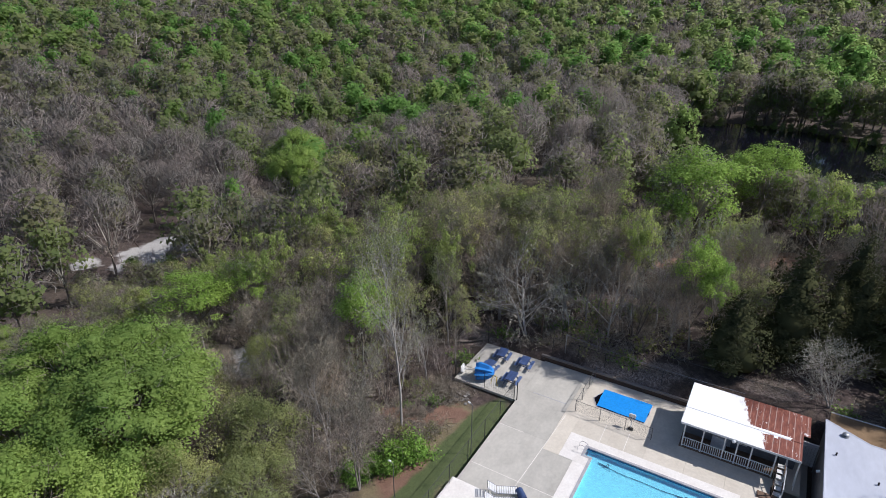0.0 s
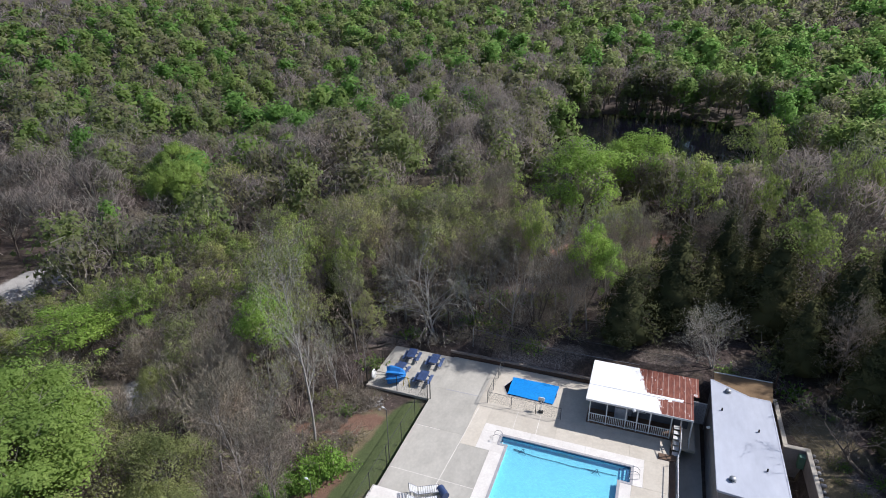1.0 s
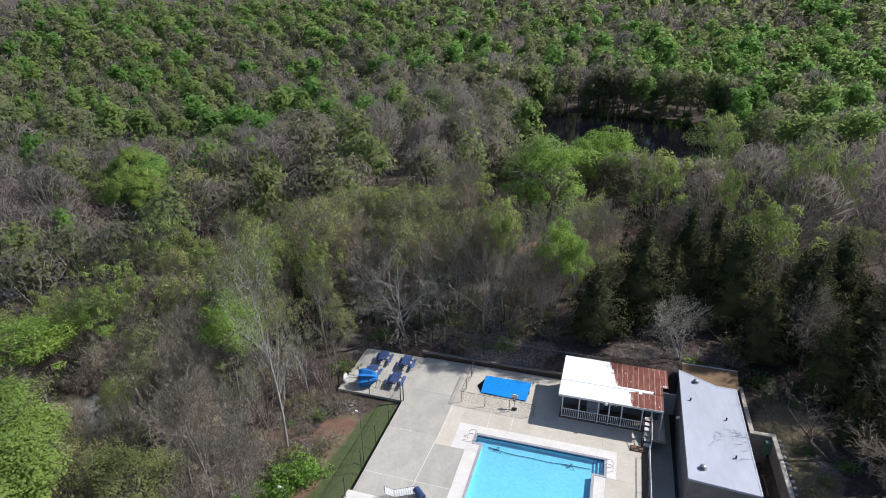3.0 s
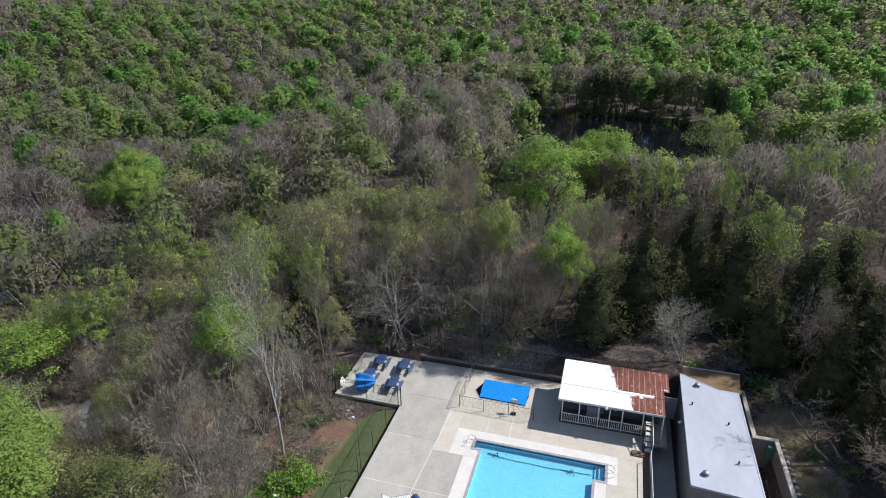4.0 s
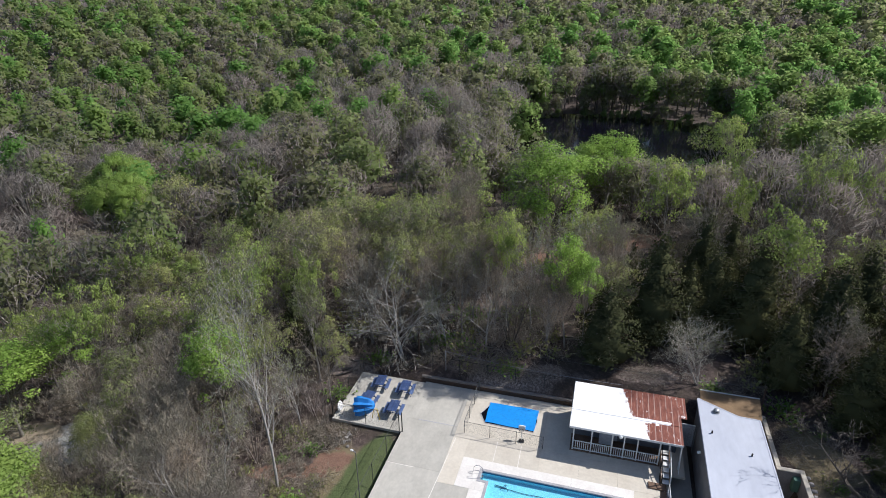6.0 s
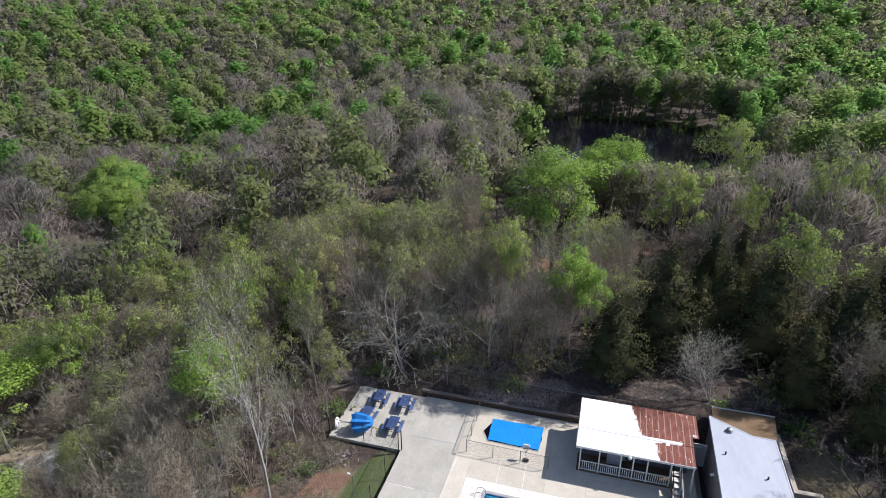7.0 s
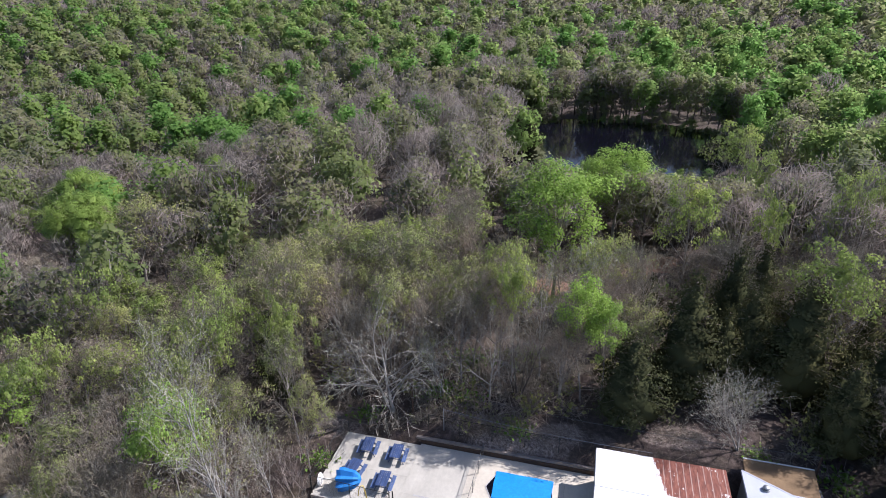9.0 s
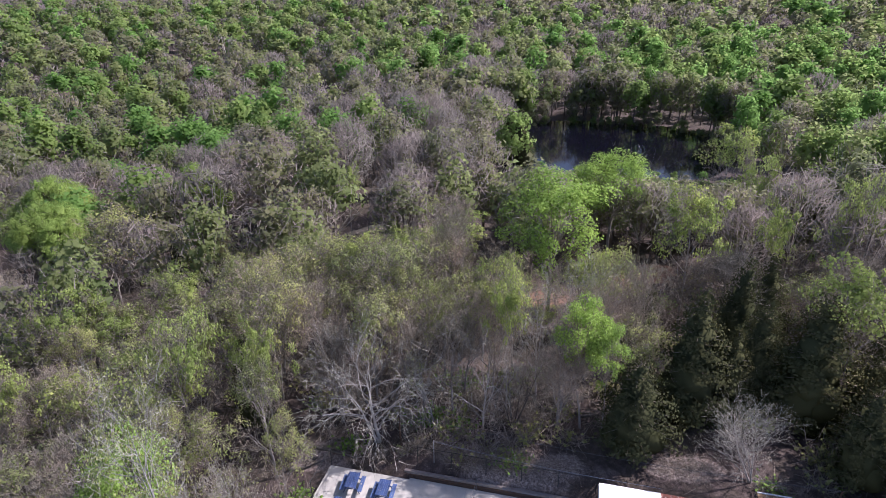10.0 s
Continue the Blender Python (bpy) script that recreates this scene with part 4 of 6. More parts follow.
def seen_from_air(x, y, pad=4.0):
    """Within the wedge of land below the flight."""
    a = math.degrees(math.atan2(-(x - 7), y + 36))
    return -26 - pad < a < 71 + pad


rng_w = np.random.default_rng(17)
count = 0
step = 3.3
for gx in np.arange(-70, 60, step):
    for gy in np.arange(-24, 62, step):
        x, y = gx + rng_w.uniform(-0.45, 0.45) * step, gy + rng_w.uniform(-0.45, 0.45) * step
        reach = math.hypot(x - 6, y + 30)
        if reach < 66 and not low_shore(x, y) and seen_from_air(x, y) and free(x, y, 2.6) and count < 250:
            k = kind_at(x, y, rng_w)
            roof_light = (y - 9.5) / 0.5 if -6.5 < x < 19 else 20
            if roof_light < 5:
                continue
            tall = rng_w.uniform(7.0, 10.5) if y > 8 and x > -32 else rng_w.uniform(6.0, 8.5)
            short = 0.7 if k == "cedar" else 1.0
            low = clearing_edge(x, y)
            if low < 2.0:
                continue
            plant(k, x, y, min(roof_light, tall * short, low), rng_w.uniform(0.85, 1.15))
            count += 1

# forms that found no place
for forms in FOREST.values():
    for ob in [f for f in forms if f.name not in used_first]:
        for c in list(ob.children):
            bpy.data.objects.remove(c)
        bpy.data.objects.remove(ob)

# undergrowth under the near trees
def undergrowth():
    rng = np.random.default_rng(29)
    forms = []
    for sd in range(5):
        r = np.random.default_rng(300 + sd)
        m = 90
        d = unit(r.normal(size=(m, 3)) * [1, 1, 0.5] + [0, 0, 0.8])
        A = r.normal(size=(m, 3)) * [0.25, 0.25, 0.0]
        E = A + d * r.uniform(0.35, 1.0, (m, 1))
        chunks = [(*ribbons(A, E, 0.022, r), 0)]
        i = r.integers(0, m, 130)
        P = A[i] + (E - A)[i] * r.uniform(0.3, 1, (130, 1))
        chunks.append((*ribbons(P, P + unit(r.normal(size=(130, 3)) + [0, 0, 0.4]) * r.uniform(0.2, 0.6, (130, 1)), 0.018, r), 0))
        nb = (0, 60, 200, 30, 320)[sd]
        if nb:
            i = r.integers(0, m, nb)
            chunks.append((*leaves(A[i] + (E - A)[i] * r.uniform(0.4, 1, (nb, 1)), 0.15, r, 0.6), 1 if sd != 4 else 2))
        forms.append(join(chunks))
    out = []
    n = 0
    for i in range(2200):
        x, y = rng.uniform(-45, 34), rng.uniform(-22, 42)
        if n >= 210 or not seen_from_air(x, y, 0) or not free(x, y, 0.9):
            continue
        V, Q, I = forms[int(rng.choice(5, p=(0.3, 0.25, 0.2, 0.15, 0.1)))]
        a, s = rng.uniform(0, 6.3), rng.uniform(0.8, 1.9)
        c, q = math.cos(a) * s * 1.2, math.sin(a) * s * 1.2
        out.append((np.stack([V[:, 0] * c - V[:, 1] * q + x, V[:, 0] * q + V[:, 1] * c + y, V[:, 2] * s + float(ground_z(x, y)), V[:, 3], V[:, 4], V[:, 5]], -1), Q, I))
        n += 1
    for i in range(60):
        x, y = rng.uniform(-16.5, -10.6), rng.uniform(-9, 1.6)
        if math.hypot(x + 10.9, y + 1.9) < 1.2:
            continue
        V, Q, I = forms[int(rng.choice(5, p=(0.5, 0.25, 0.1, 0.1, 0.05)))]
        s = rng.uniform(0.5, 1.3)
        out.append((V * [s, s, s, 1, 1, 1] + [x, y, float(ground_z(x, y)), 0, 0, 0], Q, I))
    for i in range(110):
        x, y = rng.uniform(-14, 5), 9.6 + 11 * rng.uniform(0, 1) ** 1.5
        if not free(x, y, 0.4):
            continue
        V, Q, I = forms[int(rng.choice(5, p=(0.55, 0.25, 0.1, 0.05, 0.05)))]
        s = rng.uniform(0.9, 1.5) if y < 11.5 else rng.uniform(1.2, 2.4)
        out.append((V * [s, s, s, 1, 1, 1] + [x, y, float(ground_z(x, y)), 0, 0, 0], Q, I))
    n = 0
    for i in range(1500):
        x, y = rng.uniform(6, 36), rng.uniform(11, 44)
        if n >= 130 or not seen_from_air(x, y, 0) or not free(x, y, 0.6):
            continue
        V, Q, I = forms[int(rng.choice(5, p=(0.5, 0.3, 0.1, 0.1, 0.0)))]
        s = rng.uniform(1.2, 2.3)
        out.append((V * [s, s, s, 1, 1, 1] + [x, y, float(ground_z(x, y)), 0, 0, 0], Q, I))
        n += 1
    for i in range(40):
        x, y = rng.uniform(20.9, 25.5), rng.uniform(-9, 10)
        V, Q, I = forms[int(rng.choice(5, p=(0.3, 0.25, 0.2, 0.15, 0.1)))]
        s = rng.uniform(0.4, 1.0)
        out.append((V * [s, s, s, 1, 1, 1] + [x, y, float(ground_z(x, y)), 0, 0, 0], Q, I))
    V, Q, I = join(out)
    ob = new("undergrowth", quad_mesh("undergrowth", V, Q, ["brush", "leaf_bud", "leaf_shrub"], I))
    return tagged(ob, "brown leafless brush and saplings with scattered green buds", "undergrowth", kind="stuff")


undergrowth()


def dry_brush():
    """Heaps of pale dry canes in the sun behind the pool house and the fence."""
    rng = np.random.default_rng(41)
    out = []
    for cx, cy, rx, ry, n in ((10.8, 11.2, 1.8, 0.9, 500), (0.5, 10.0, 3.2, 0.7, 800), (-3.5, 10.2, 2.2, 0.8, 500), (16.5, 10.6, 1.5, 0.6, 300), (20.2, 6.5, 0.8, 2.0, 350), (-11.8, 0.8, 1.5, 0.7, 420), (-13.2, -1.0, 1.0, 1.0, 300), (-10.4, -3.6, 0.8, 1.0, 160)):
        A = np.stack([cx + rng.normal(size=n) * rx * 0.6, cy + rng.normal(size=n) * ry * 0.6, np.zeros(n)], -1)
        A[:, 2] = ground_z(A[:, 0], A[:, 1]) + rng.uniform(0, 0.5, n)
        out.append((*ribbons(A, A + unit(rng.normal(size=(n, 3)) * [1, 1, 0.35] + [0, 0, 0.15]) * rng.uniform(0.3, 1.0, (n, 1)), 0.022, rng), 0))
    V, Q, I = join(out)
    return tagged(new("dry_brush", quad_mesh("dry_brush", V, Q, ["twig"], I)), "pale dry canes and fallen twigs lying in heaps", "brush", kind="stuff")


dry_brush()


def cane_thicket():
    """Close stands of tall grey canes and saplings between the trees west of the deck."""
    rng = np.random.default_rng(43)
    out = []
    for i in range(1000):
        x, y = (rng.uniform(-29, -12.8), rng.uniform(-13, 6)) if i < 400 else (rng.uniform(-66, -29), rng.uniform(-12, 16))
        if not free(x, y, 0.35):
            continue
        tall = rng.uniform(1.6, 4.2) if noise.noise(Vector((x * 0.22, y * 0.22, 5.0))) > 0.05 else rng.uniform(0.7, 1.7)
        foot = np.array([x, y, float(ground_z(x, y)) - 0.1])
        n = 6
        lean = unit(rng.normal(size=(n, 3)) * [0.34, 0.34, 0.1] + [0, 0, 1.0])
        mid = foot + lean * tall * rng.uniform(0.45, 0.6, (n, 1))
        top = mid + unit(lean + rng.normal(size=(n, 3)) * 0.22) * tall * 0.5
        out.append((*ribbons(np.repeat(foot[None], n, 0), mid, 0.05, rng), 0))
        out.append((*ribbons(mid, top, 0.032, rng), 0))
        j = np.repeat(np.arange(n), 3)
        A = mid[j] + (top - mid)[j] * rng.uniform(0, 0.9, (len(j), 1))
        out.append((*ribbons(A, A + unit(lean[j] + rng.normal(size=(len(j), 3)) * 0.5) * tall * rng.uniform(0.15, 0.35, (len(j), 1)), 0.024, rng), 0))
    V, Q, I = join(out)
    return tagged(new("cane_thicket", quad_mesh("cane_thicket", V, Q, ["cane"], I)), "close stands of pinkish-grey leafless canes and saplings", "thicket", kind="stuff")


cane_thicket()


def rubble_heap(cx, cy):
    """Broken stones and lumps of concrete tipped at the corner of the deck."""
    rng = np.random.default_rng(47)
    heap = thing("rubble_heap", "heap of broken grey stones and concrete beside the deck corner", "rubble", at=pose(cx, cy, float(ground_z(cx, cy))))
    for i in range(60):
        px, py = rng.normal() * 0.8, rng.normal() * 0.42
        size = rng.uniform(0.06, 0.16)
        bm = bmesh.new()
        bmesh.ops.create_icosphere(bm, subdivisions=1, radius=size)
        for v in bm.verts:
            v.co *= rng.uniform(0.7, 1.2)
            v.co.z *= 0.62
        lift = 0.34 * math.exp(-(px / 0.8) ** 2 - (py / 0.5) ** 2) * rng.uniform(0.3, 1.0)
        bmesh.ops.transform(bm, matrix=pose(px, py, float(ground_z(cx + px, cy + py) - ground_z(cx, cy)) + size * 0.35 + lift, rng.uniform(-25, 25), rng.uniform(-25, 25), rng.uniform(0, 360)), verts=bm.verts)
        part("rubble_stone", bm, "rubble", heap)


rubble_heap(-11.3, 0.7)


def fallen_log(x, y, turn, length, r, label, tilt=4.0):
    root = thing("fallen_log", label, "log", at=pose(x, y, float(ground_z(x, y)) + r * 0.6, 0, -tilt, turn))
    rng = np.random.default_rng(int(abs(x * 37 + y * 11)))
    P = np.stack([np.linspace(0, length, 7), rng.normal(size=7) * 0.08, rng.normal(size=7) * 0.05], -1)
    V, Q = tube_quads(P, np.linspace(r, r * 0.45, 7), 7)
    ob = new("stem", quad_mesh("stem", V, Q, ["bark"], smooth=True))
    ob.parent = root
    for i in range(4):
        a = P[2 + i] * 1.0
        e = a + unit(rng.normal(size=3) + [0.5, 0, 0.4]) * rng.uniform(0.5, 1.2)
        V, Q = tube_quads(np.stack([a, (a + e) / 2 + rng.normal(size=3) * 0.05, e]), [r * 0.35, r * 0.25, r * 0.1], 4)
        ob = new("limb", quad_mesh("limb", V, Q, ["bark"]))
        ob.parent = root


for a in ((-14.6, 8.6, 20, 4.2, 0.16), (-14.2, 9.6, -12, 4.0, 0.13), (-15.2, 7.4, 35, 3.4, 0.12), (-13.6, 10.4, 8, 3.8, 0.12), (2.2, 14.4, 15, 4.0, 0.13), (3.2, 15.2, 8, 3.6, 0.11)):
    fallen_log(*a, "fallen brown tree trunk lying among leaves")


# ---- far woods ----
def far_form(seed, kind, lod):
    """A tree seen from far off: a trunk with some limbs under a dome of leaf sprays, or of bare twigs."""
    rng = np.random.default_rng(seed)
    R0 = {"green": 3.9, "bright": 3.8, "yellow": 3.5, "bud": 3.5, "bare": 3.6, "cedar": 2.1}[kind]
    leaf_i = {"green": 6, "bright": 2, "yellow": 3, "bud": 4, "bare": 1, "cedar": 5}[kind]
    size = (0.32, 0.5, 0.75)[lod]
    chunks = [(*tube_quads(np.array([[0, 0, -0.5], [0.1, 0.05, 3.5], [0, 0, 7.5]]), [0.17, 0.13, 0.05], 3), 0)]
    if kind == "cedar":
        n = (420, 160, 80)[lod]
        h = rng.uniform(0, 1, n)
        a = rng.uniform(0, 2 * np.pi, n)
        r = R0 * (1 - h) ** 0.8 * rng.uniform(0.6, 1.05, n)
        C = np.stack([r * np.cos(a), r * np.sin(a), 0.6 + h * 9.3], -1)
        chunks.append((*leaves(C, size, rng, 0.4, unit(C * [1, 1, 0.2]) * 0.6), leaf_i))
        return join(chunks)
    mid = np.array([0, 0, 4.6])
    lobes = (15, 10, 7)[lod]
    d = unit(rng.normal(size=(lobes, 3)) + [0, 0, 0.3])
    L = d * [R0 * 0.58, R0 * 0.58, 2.9] * rng.uniform(0.6, 1.1, (lobes, 1)) + [0, 0, 6.0]
    L[0] = [0.2, 0.1, 8.6]
    rad = R0 * (0.39, 0.43, 0.48)[lod] * rng.uniform(0.75, 1.2, lobes)
    leafy_share = {"green": 1.0, "bright": 1.0, "yellow": 0.9, "bud": 0.55, "bare": 0.0}[kind]
    inner = {"green": 0.3, "bright": 0.3, "yellow": 0.0, "bud": 0.0, "bare": 0.0}[kind]
    if inner:
        chunks.append((*lumps(L, rad * inner, rng, mid, BLOCK), leaf_i))
    n = int((820, 370, 165)[lod] * leafy_share)
    if n:
        i = rng.integers(0, lobes, n)
        nd = unit(rng.normal(size=(n, 3)) + [0, 0, 0.35])
        C = L[i] + nd * (rad[i] * rng.uniform(0.4, 1.14, n))[:, None]
        face = nd * 0.55 + unit(C - mid) * 0.6 + rng.normal(size=(n, 3)) * 0.12
        chunks.append((*leaves(C, size, rng, 0.4, face, True, 0.8, lift=0.6, rounded=0.84), leaf_i))
    n = int((950, 380, 150)[lod] * (1 - leafy_share))
    if n:
        # bare twigs that rise and spread from the limbs to the dome of the crown
        tip = unit(rng.normal(size=(n, 3)) + [0, 0, 0.45]) * [R0, R0, 3.4] * rng.uniform(0.6, 1.05, (n, 1)) ** 0.5 + [0, 0, 6.2]
        grow = unit(unit(tip - [0, 0, 3.5]) + rng.normal(size=(n, 3)) * 0.55)
        V, Q = ribbons(tip - grow * rng.uniform(0.6, 1.5, (n, 1)), tip, (0.065, 0.12, 0.21)[lod] * rng.uniform(0.6, 1.4, n), rng)
        N = unit(unit(tip - mid) * 0.7 + rng.normal(size=(n, 3)) * 0.2 + [0, 0, 0.4])
        chunks.append((np.hstack([V, np.repeat(N, 4, 0)]), Q, 1))
        k = (16, 9, 4)[lod]
        top = unit(rng.normal(size=(k, 3)) + [0, 0, 0.6]) * [R0 * 0.8, R0 * 0.8, 3.0] + [0, 0, 6.2]
        chunks.append((*ribbons(top * [0.06, 0.06, 0.3] + [0, 0, 1.0], top, (0.08, 0.12, 0.2)[lod], rng), 7))
    return join(chunks)


# crowns of the freshest green that stand out of the far woods
FAR_GREEN = ((-64.2, 73.1), (-76.8, 82.5), (-81.5, 86.0), (-138.3, 122.3), (-96.1, 93.7), (-92.1, 148.0), (-63.0, 137.3), (-50.4, 138.8), (-100.9, 50.4), (-179.3, 118.1),
             (-49.2, 73.0), (-38.5, 70.0), (-35.1, 152.0), (-11.3, 207.6), (10.7, 159.5), (1.1, 161.5), (27.9, 181.7), (56.3, 172.5), (62.0, 168.0), (51.3, 138.9),
             (72.8, 161.8), (48.6, 210.9), (45.7, 136.6), (-151.6, 238.5), (-67.0, 236.2), (82.6, 229.2), (36.0, 150.0), (66.0, 150.0), (20.0, 170.0))


def far_woods():
    kinds = ("green", "bright", "yellow", "bud", "bare", "cedar")
    forms = {(k, lod): [far_form(100 + 7 * j + s, k, lod) for s in range(6)] for j, k in enumerate(kinds) for lod in range(3)}
    rng = np.random.default_rng(23)
    Vs, Qs, Is, base = [], [], [], 0
    sites = [(x, y, "green", 1.3) for x, y in FAR_GREEN]
    for x, y, _, h in sites:
        TAKEN.append((x, y, 3.0 * h))
    for near, far, step, lod in ((55, 135, 5.9, 0), (135, 245, 7.2, 1), (245, 410, 8.6, 2)):
        for gx in np.arange(-460, 260, step):
            for gy in np.arange(-40, 450, step):
                x, y = gx + rng.uniform(-0.45, 0.45) * step, gy + rng.uniform(-0.45, 0.45) * step
                reach = math.hypot(x - 6, y + 30)
                if not (55 if low_shore(x, y) and lod == 0 else max(near, 66)) <= reach < far or not seen_from_air(x, y, 1.0) or not free(x, y, 3.0):
                    continue
                k = kind_at(x, y, rng)
                k = "bud" if k == "cedar" or low_shore(x, y) and k in ("thin", "bare") else "bare" if k == "thin" else k
                k = "green" if k == "bright" and rng.uniform() < 0.35 else k
                h = rng.uniform(0.95, 1.45)
                if low_shore(x, y):
                    # low growth on the near shore of the pond
                    h = max(0.18, min(h, 0.1 * (32.6 - 0.283 * (y + 30))))
                    if y > 88:
                        continue
                low = 0.1 * clearing_edge(x, y)
                if low >= 0.1:
                    sites.append((x, y, k, min(h, low)))
    # thickets down to the near bank of the pond
    for i in range(170):
        x, y = rng.uniform(-10, 34), rng.uniform(48, 83)
        if free(x, y, 1.0):
            sites.append((x, y, ("bud", "bud", "yellow", "bud")[i % 4], max(0.16, 0.1 * (33.0 - 0.283 * (y + 30)) * rng.uniform(0.7, 1.0))))
    for x, y, k, h in sites:
        reach = math.hypot(x - 6, y + 30)
        lod = 0 if reach < 135 else 1 if reach < 245 else 2
        V, Q, I = forms[(k, lod)][int(rng.integers(6))]
        if h < 0.7:
            Q, I = Q[(I != 7) & (I != 0)], I[(I != 7) & (I != 0)]
        a = rng.uniform(0, 2 * np.pi)
        w = max(h * rng.uniform(0.8, 1.15) * (0.99, 1.08, 1.2)[lod], min(0.7, h * 1.6))
        c, s = math.cos(a) * w, math.sin(a) * w
        Vs.append(np.stack([V[:, 0] * c - V[:, 1] * s + x, V[:, 0] * s + V[:, 1] * c + y, V[:, 2] * h + float(ground_z(x, y)),
                            (V[:, 3] * c - V[:, 4] * s) / w, (V[:, 3] * s + V[:, 4] * c) / w, V[:, 5]], -1))
        Qs.append(Q + base)
        Is.append(I)
        base += len(V)
    # trees crowd the far bank of the pond
    for k in range(130):
        a = rng.uniform(0.2, 2.9)
        out = rng.uniform(1.1, 1.34) if k < 50 else rng.uniform(1.02, 1.12)
        x, y = 6 + 26 * out * math.cos(a) + rng.normal() * 0.5, 107 + 20 * out * math.sin(a) + rng.normal() * 0.5
        V, Q, I = forms[(("bud", "yellow", "bright", "yellow")[int(rng.integers(4))], 0)][int(rng.integers(6))]
        h = rng.uniform(0.16, 0.34) if k >= 50 else rng.uniform(0.35, 0.7) if out < 1.17 else rng.uniform(0.9, 1.45)
        w = h * rng.uniform(0.8, 1.2)
        Vs.append(V * [w, w, h, 1, 1, 1] + [x, y, float(ground_z(x, y)) - 0.5, 0, 0, 0])
        Qs.append(Q + base)
        Is.append(I)
        base += len(V)
    V, Q, I = np.concatenate(Vs), np.concatenate(Qs), np.concatenate(Is)
    ob = new("far_woods", quad_mesh("far_woods", V, Q, ["bark", "hazed_canopy_twig", "hazed_canopy_bright", "hazed_canopy_yellow", "hazed_canopy_bud", "leaf_cedar", "hazed_canopy_green", "twig_pale"], I))
    return tagged(ob, "rolling spring woodland of green, olive and bare grey trees", "woods", kind="stuff")


far_woods()


# ---- pool, deck and walls ----
def slab(parent, x0, y0, x1, y1, material="concrete", top=0.0, name="slab", thick=0.22):
    g = 0.003
    return part(name, B(x0 + g, y0 + g, top - thick, x1 - g, y1 - g, top, bevel=0.003), material, parent)


deck = thing("pool_deck", "pale concrete pool deck of large jointed slabs", "pool deck", kind="structure")
for a in ((-6.7, 3.8, -2.75, 8.45), (-6.7, -0.9, -2.75, 3.8), (-6.7, -5.55, -2.75, -0.9), (-6.7, -7.45, -2.75, -5.55),
          (-2.75, -5.55, -0.5, -1.78), (-2.75, -12.0, -0.5, -5.55), (-2.75, -20.0, -0.5, -12.0), (-2.75, -30.0, -0.5, -20.0)):
    slab(deck, *a)
for a in ((-2.75, -1.78, -1.55, 3.05), (-1.55, 0.95, 1.1, 3.05), (1.1, 0.95, 3.7, 3.05), (3.7, 0.95, 6.4, 3.05), (6.4, 0.95, 9.0, 3.05), (9.0, 0.95, 11.7, 3.05),
          (10.05, -1.7, 11.7, 0.95), (9.35, -6.0, 11.7, -1.7), (9.35, -12.0, 11.7, -6.0), (9.35, -30.0, 11.7, -12.0),
          (-2.75, 3.05, 0.5, 8.45), (0.5, 3.05, 3.7, 8.45), (3.7, 3.05, 8.2, 8.45), (8.2, 3.05, 13.4, 8.45)):
    slab(deck, *a, material="concrete_cream")
for a in ((-12.4, 2.15, -9.6, 5.2), (-9.6, 2.15, -6.7, 5.2), (-12.4, 5.2, -9.6, 8.3), (-9.6, 5.2, -6.7, 8.3)):
    slab(deck, *a)
for a in ((-7.0, -14.0, -3.55, -7.45), (-7.0, -30.0, -3.55, -14.0)):
    slab(deck, *a, material="concrete_white", top=0.03)
slab(deck, -3.55, -30.0, -2.75, -7.45)

for a in ((-2.57, 2.6, -3.07, -7.4), (-6.6, -5.55, -0.5, -5.55), (-6.6, -0.95, -4.6, -0.95), (0.55, 0.95, 0.5, 3.05), (2.3, 0.95, 2.25, 3.05)):
    d = Vector((a[2] - a[0], a[3] - a[1], 0))
    bm = B(0, -0.02, 0.0, d.length, 0.02, 0.003)
    bmesh.ops.transform(bm, matrix=Matrix.Translation((a[0], a[1], 0)) @ Matrix.Rotation(math.atan2(d.y, d.x), 4, "Z"), verts=bm.verts)
    part("joint_strip", bm, "concrete_white", deck)
part("joint_strip", B(-5.85, 3.76, 0.0, -3.0, 3.86, 0.004), "pool_edge", deck)

coping = thing("pool_coping", "white painted concrete surround of the pool", "pool coping", kind="structure")
for a in ((-1.55, 0.16, 2.0, 0.95), (2.0, 0.16, 6.0, 0.95), (6.0, 0.16, 10.05, 0.95), (-1.55, -1.78, -0.16, 0.16), (-0.5, -8.0, 0.44, -1.78),
          (-0.5, -14.0, 0.44, -8.0), (-0.5, -23.5, 0.44, -14.0), (9.4, -1.7, 10.05, 0.16), (8.6, -8.0, 9.35, -1.7), (8.6, -23.5, 9.35, -8.0),
          (-0.5, -26.0, 9.35, -23.5), (-0.16, -1.78, 0.44, -1.02)):
    slab(coping, *a, material="concrete_white", top=0.012)

pool = thing("swimming_pool", "rectangular swimming pool with pale blue painted basin", "swimming pool", kind="structure")
DEPTH = -0.42
outline = ((0.6, -23.3), (0.6, -0.86), (0.0, -0.86), (0.0, 0.0), (9.25, 0.0), (9.25, -1.55), (8.45, -1.55), (8.45, -23.3))


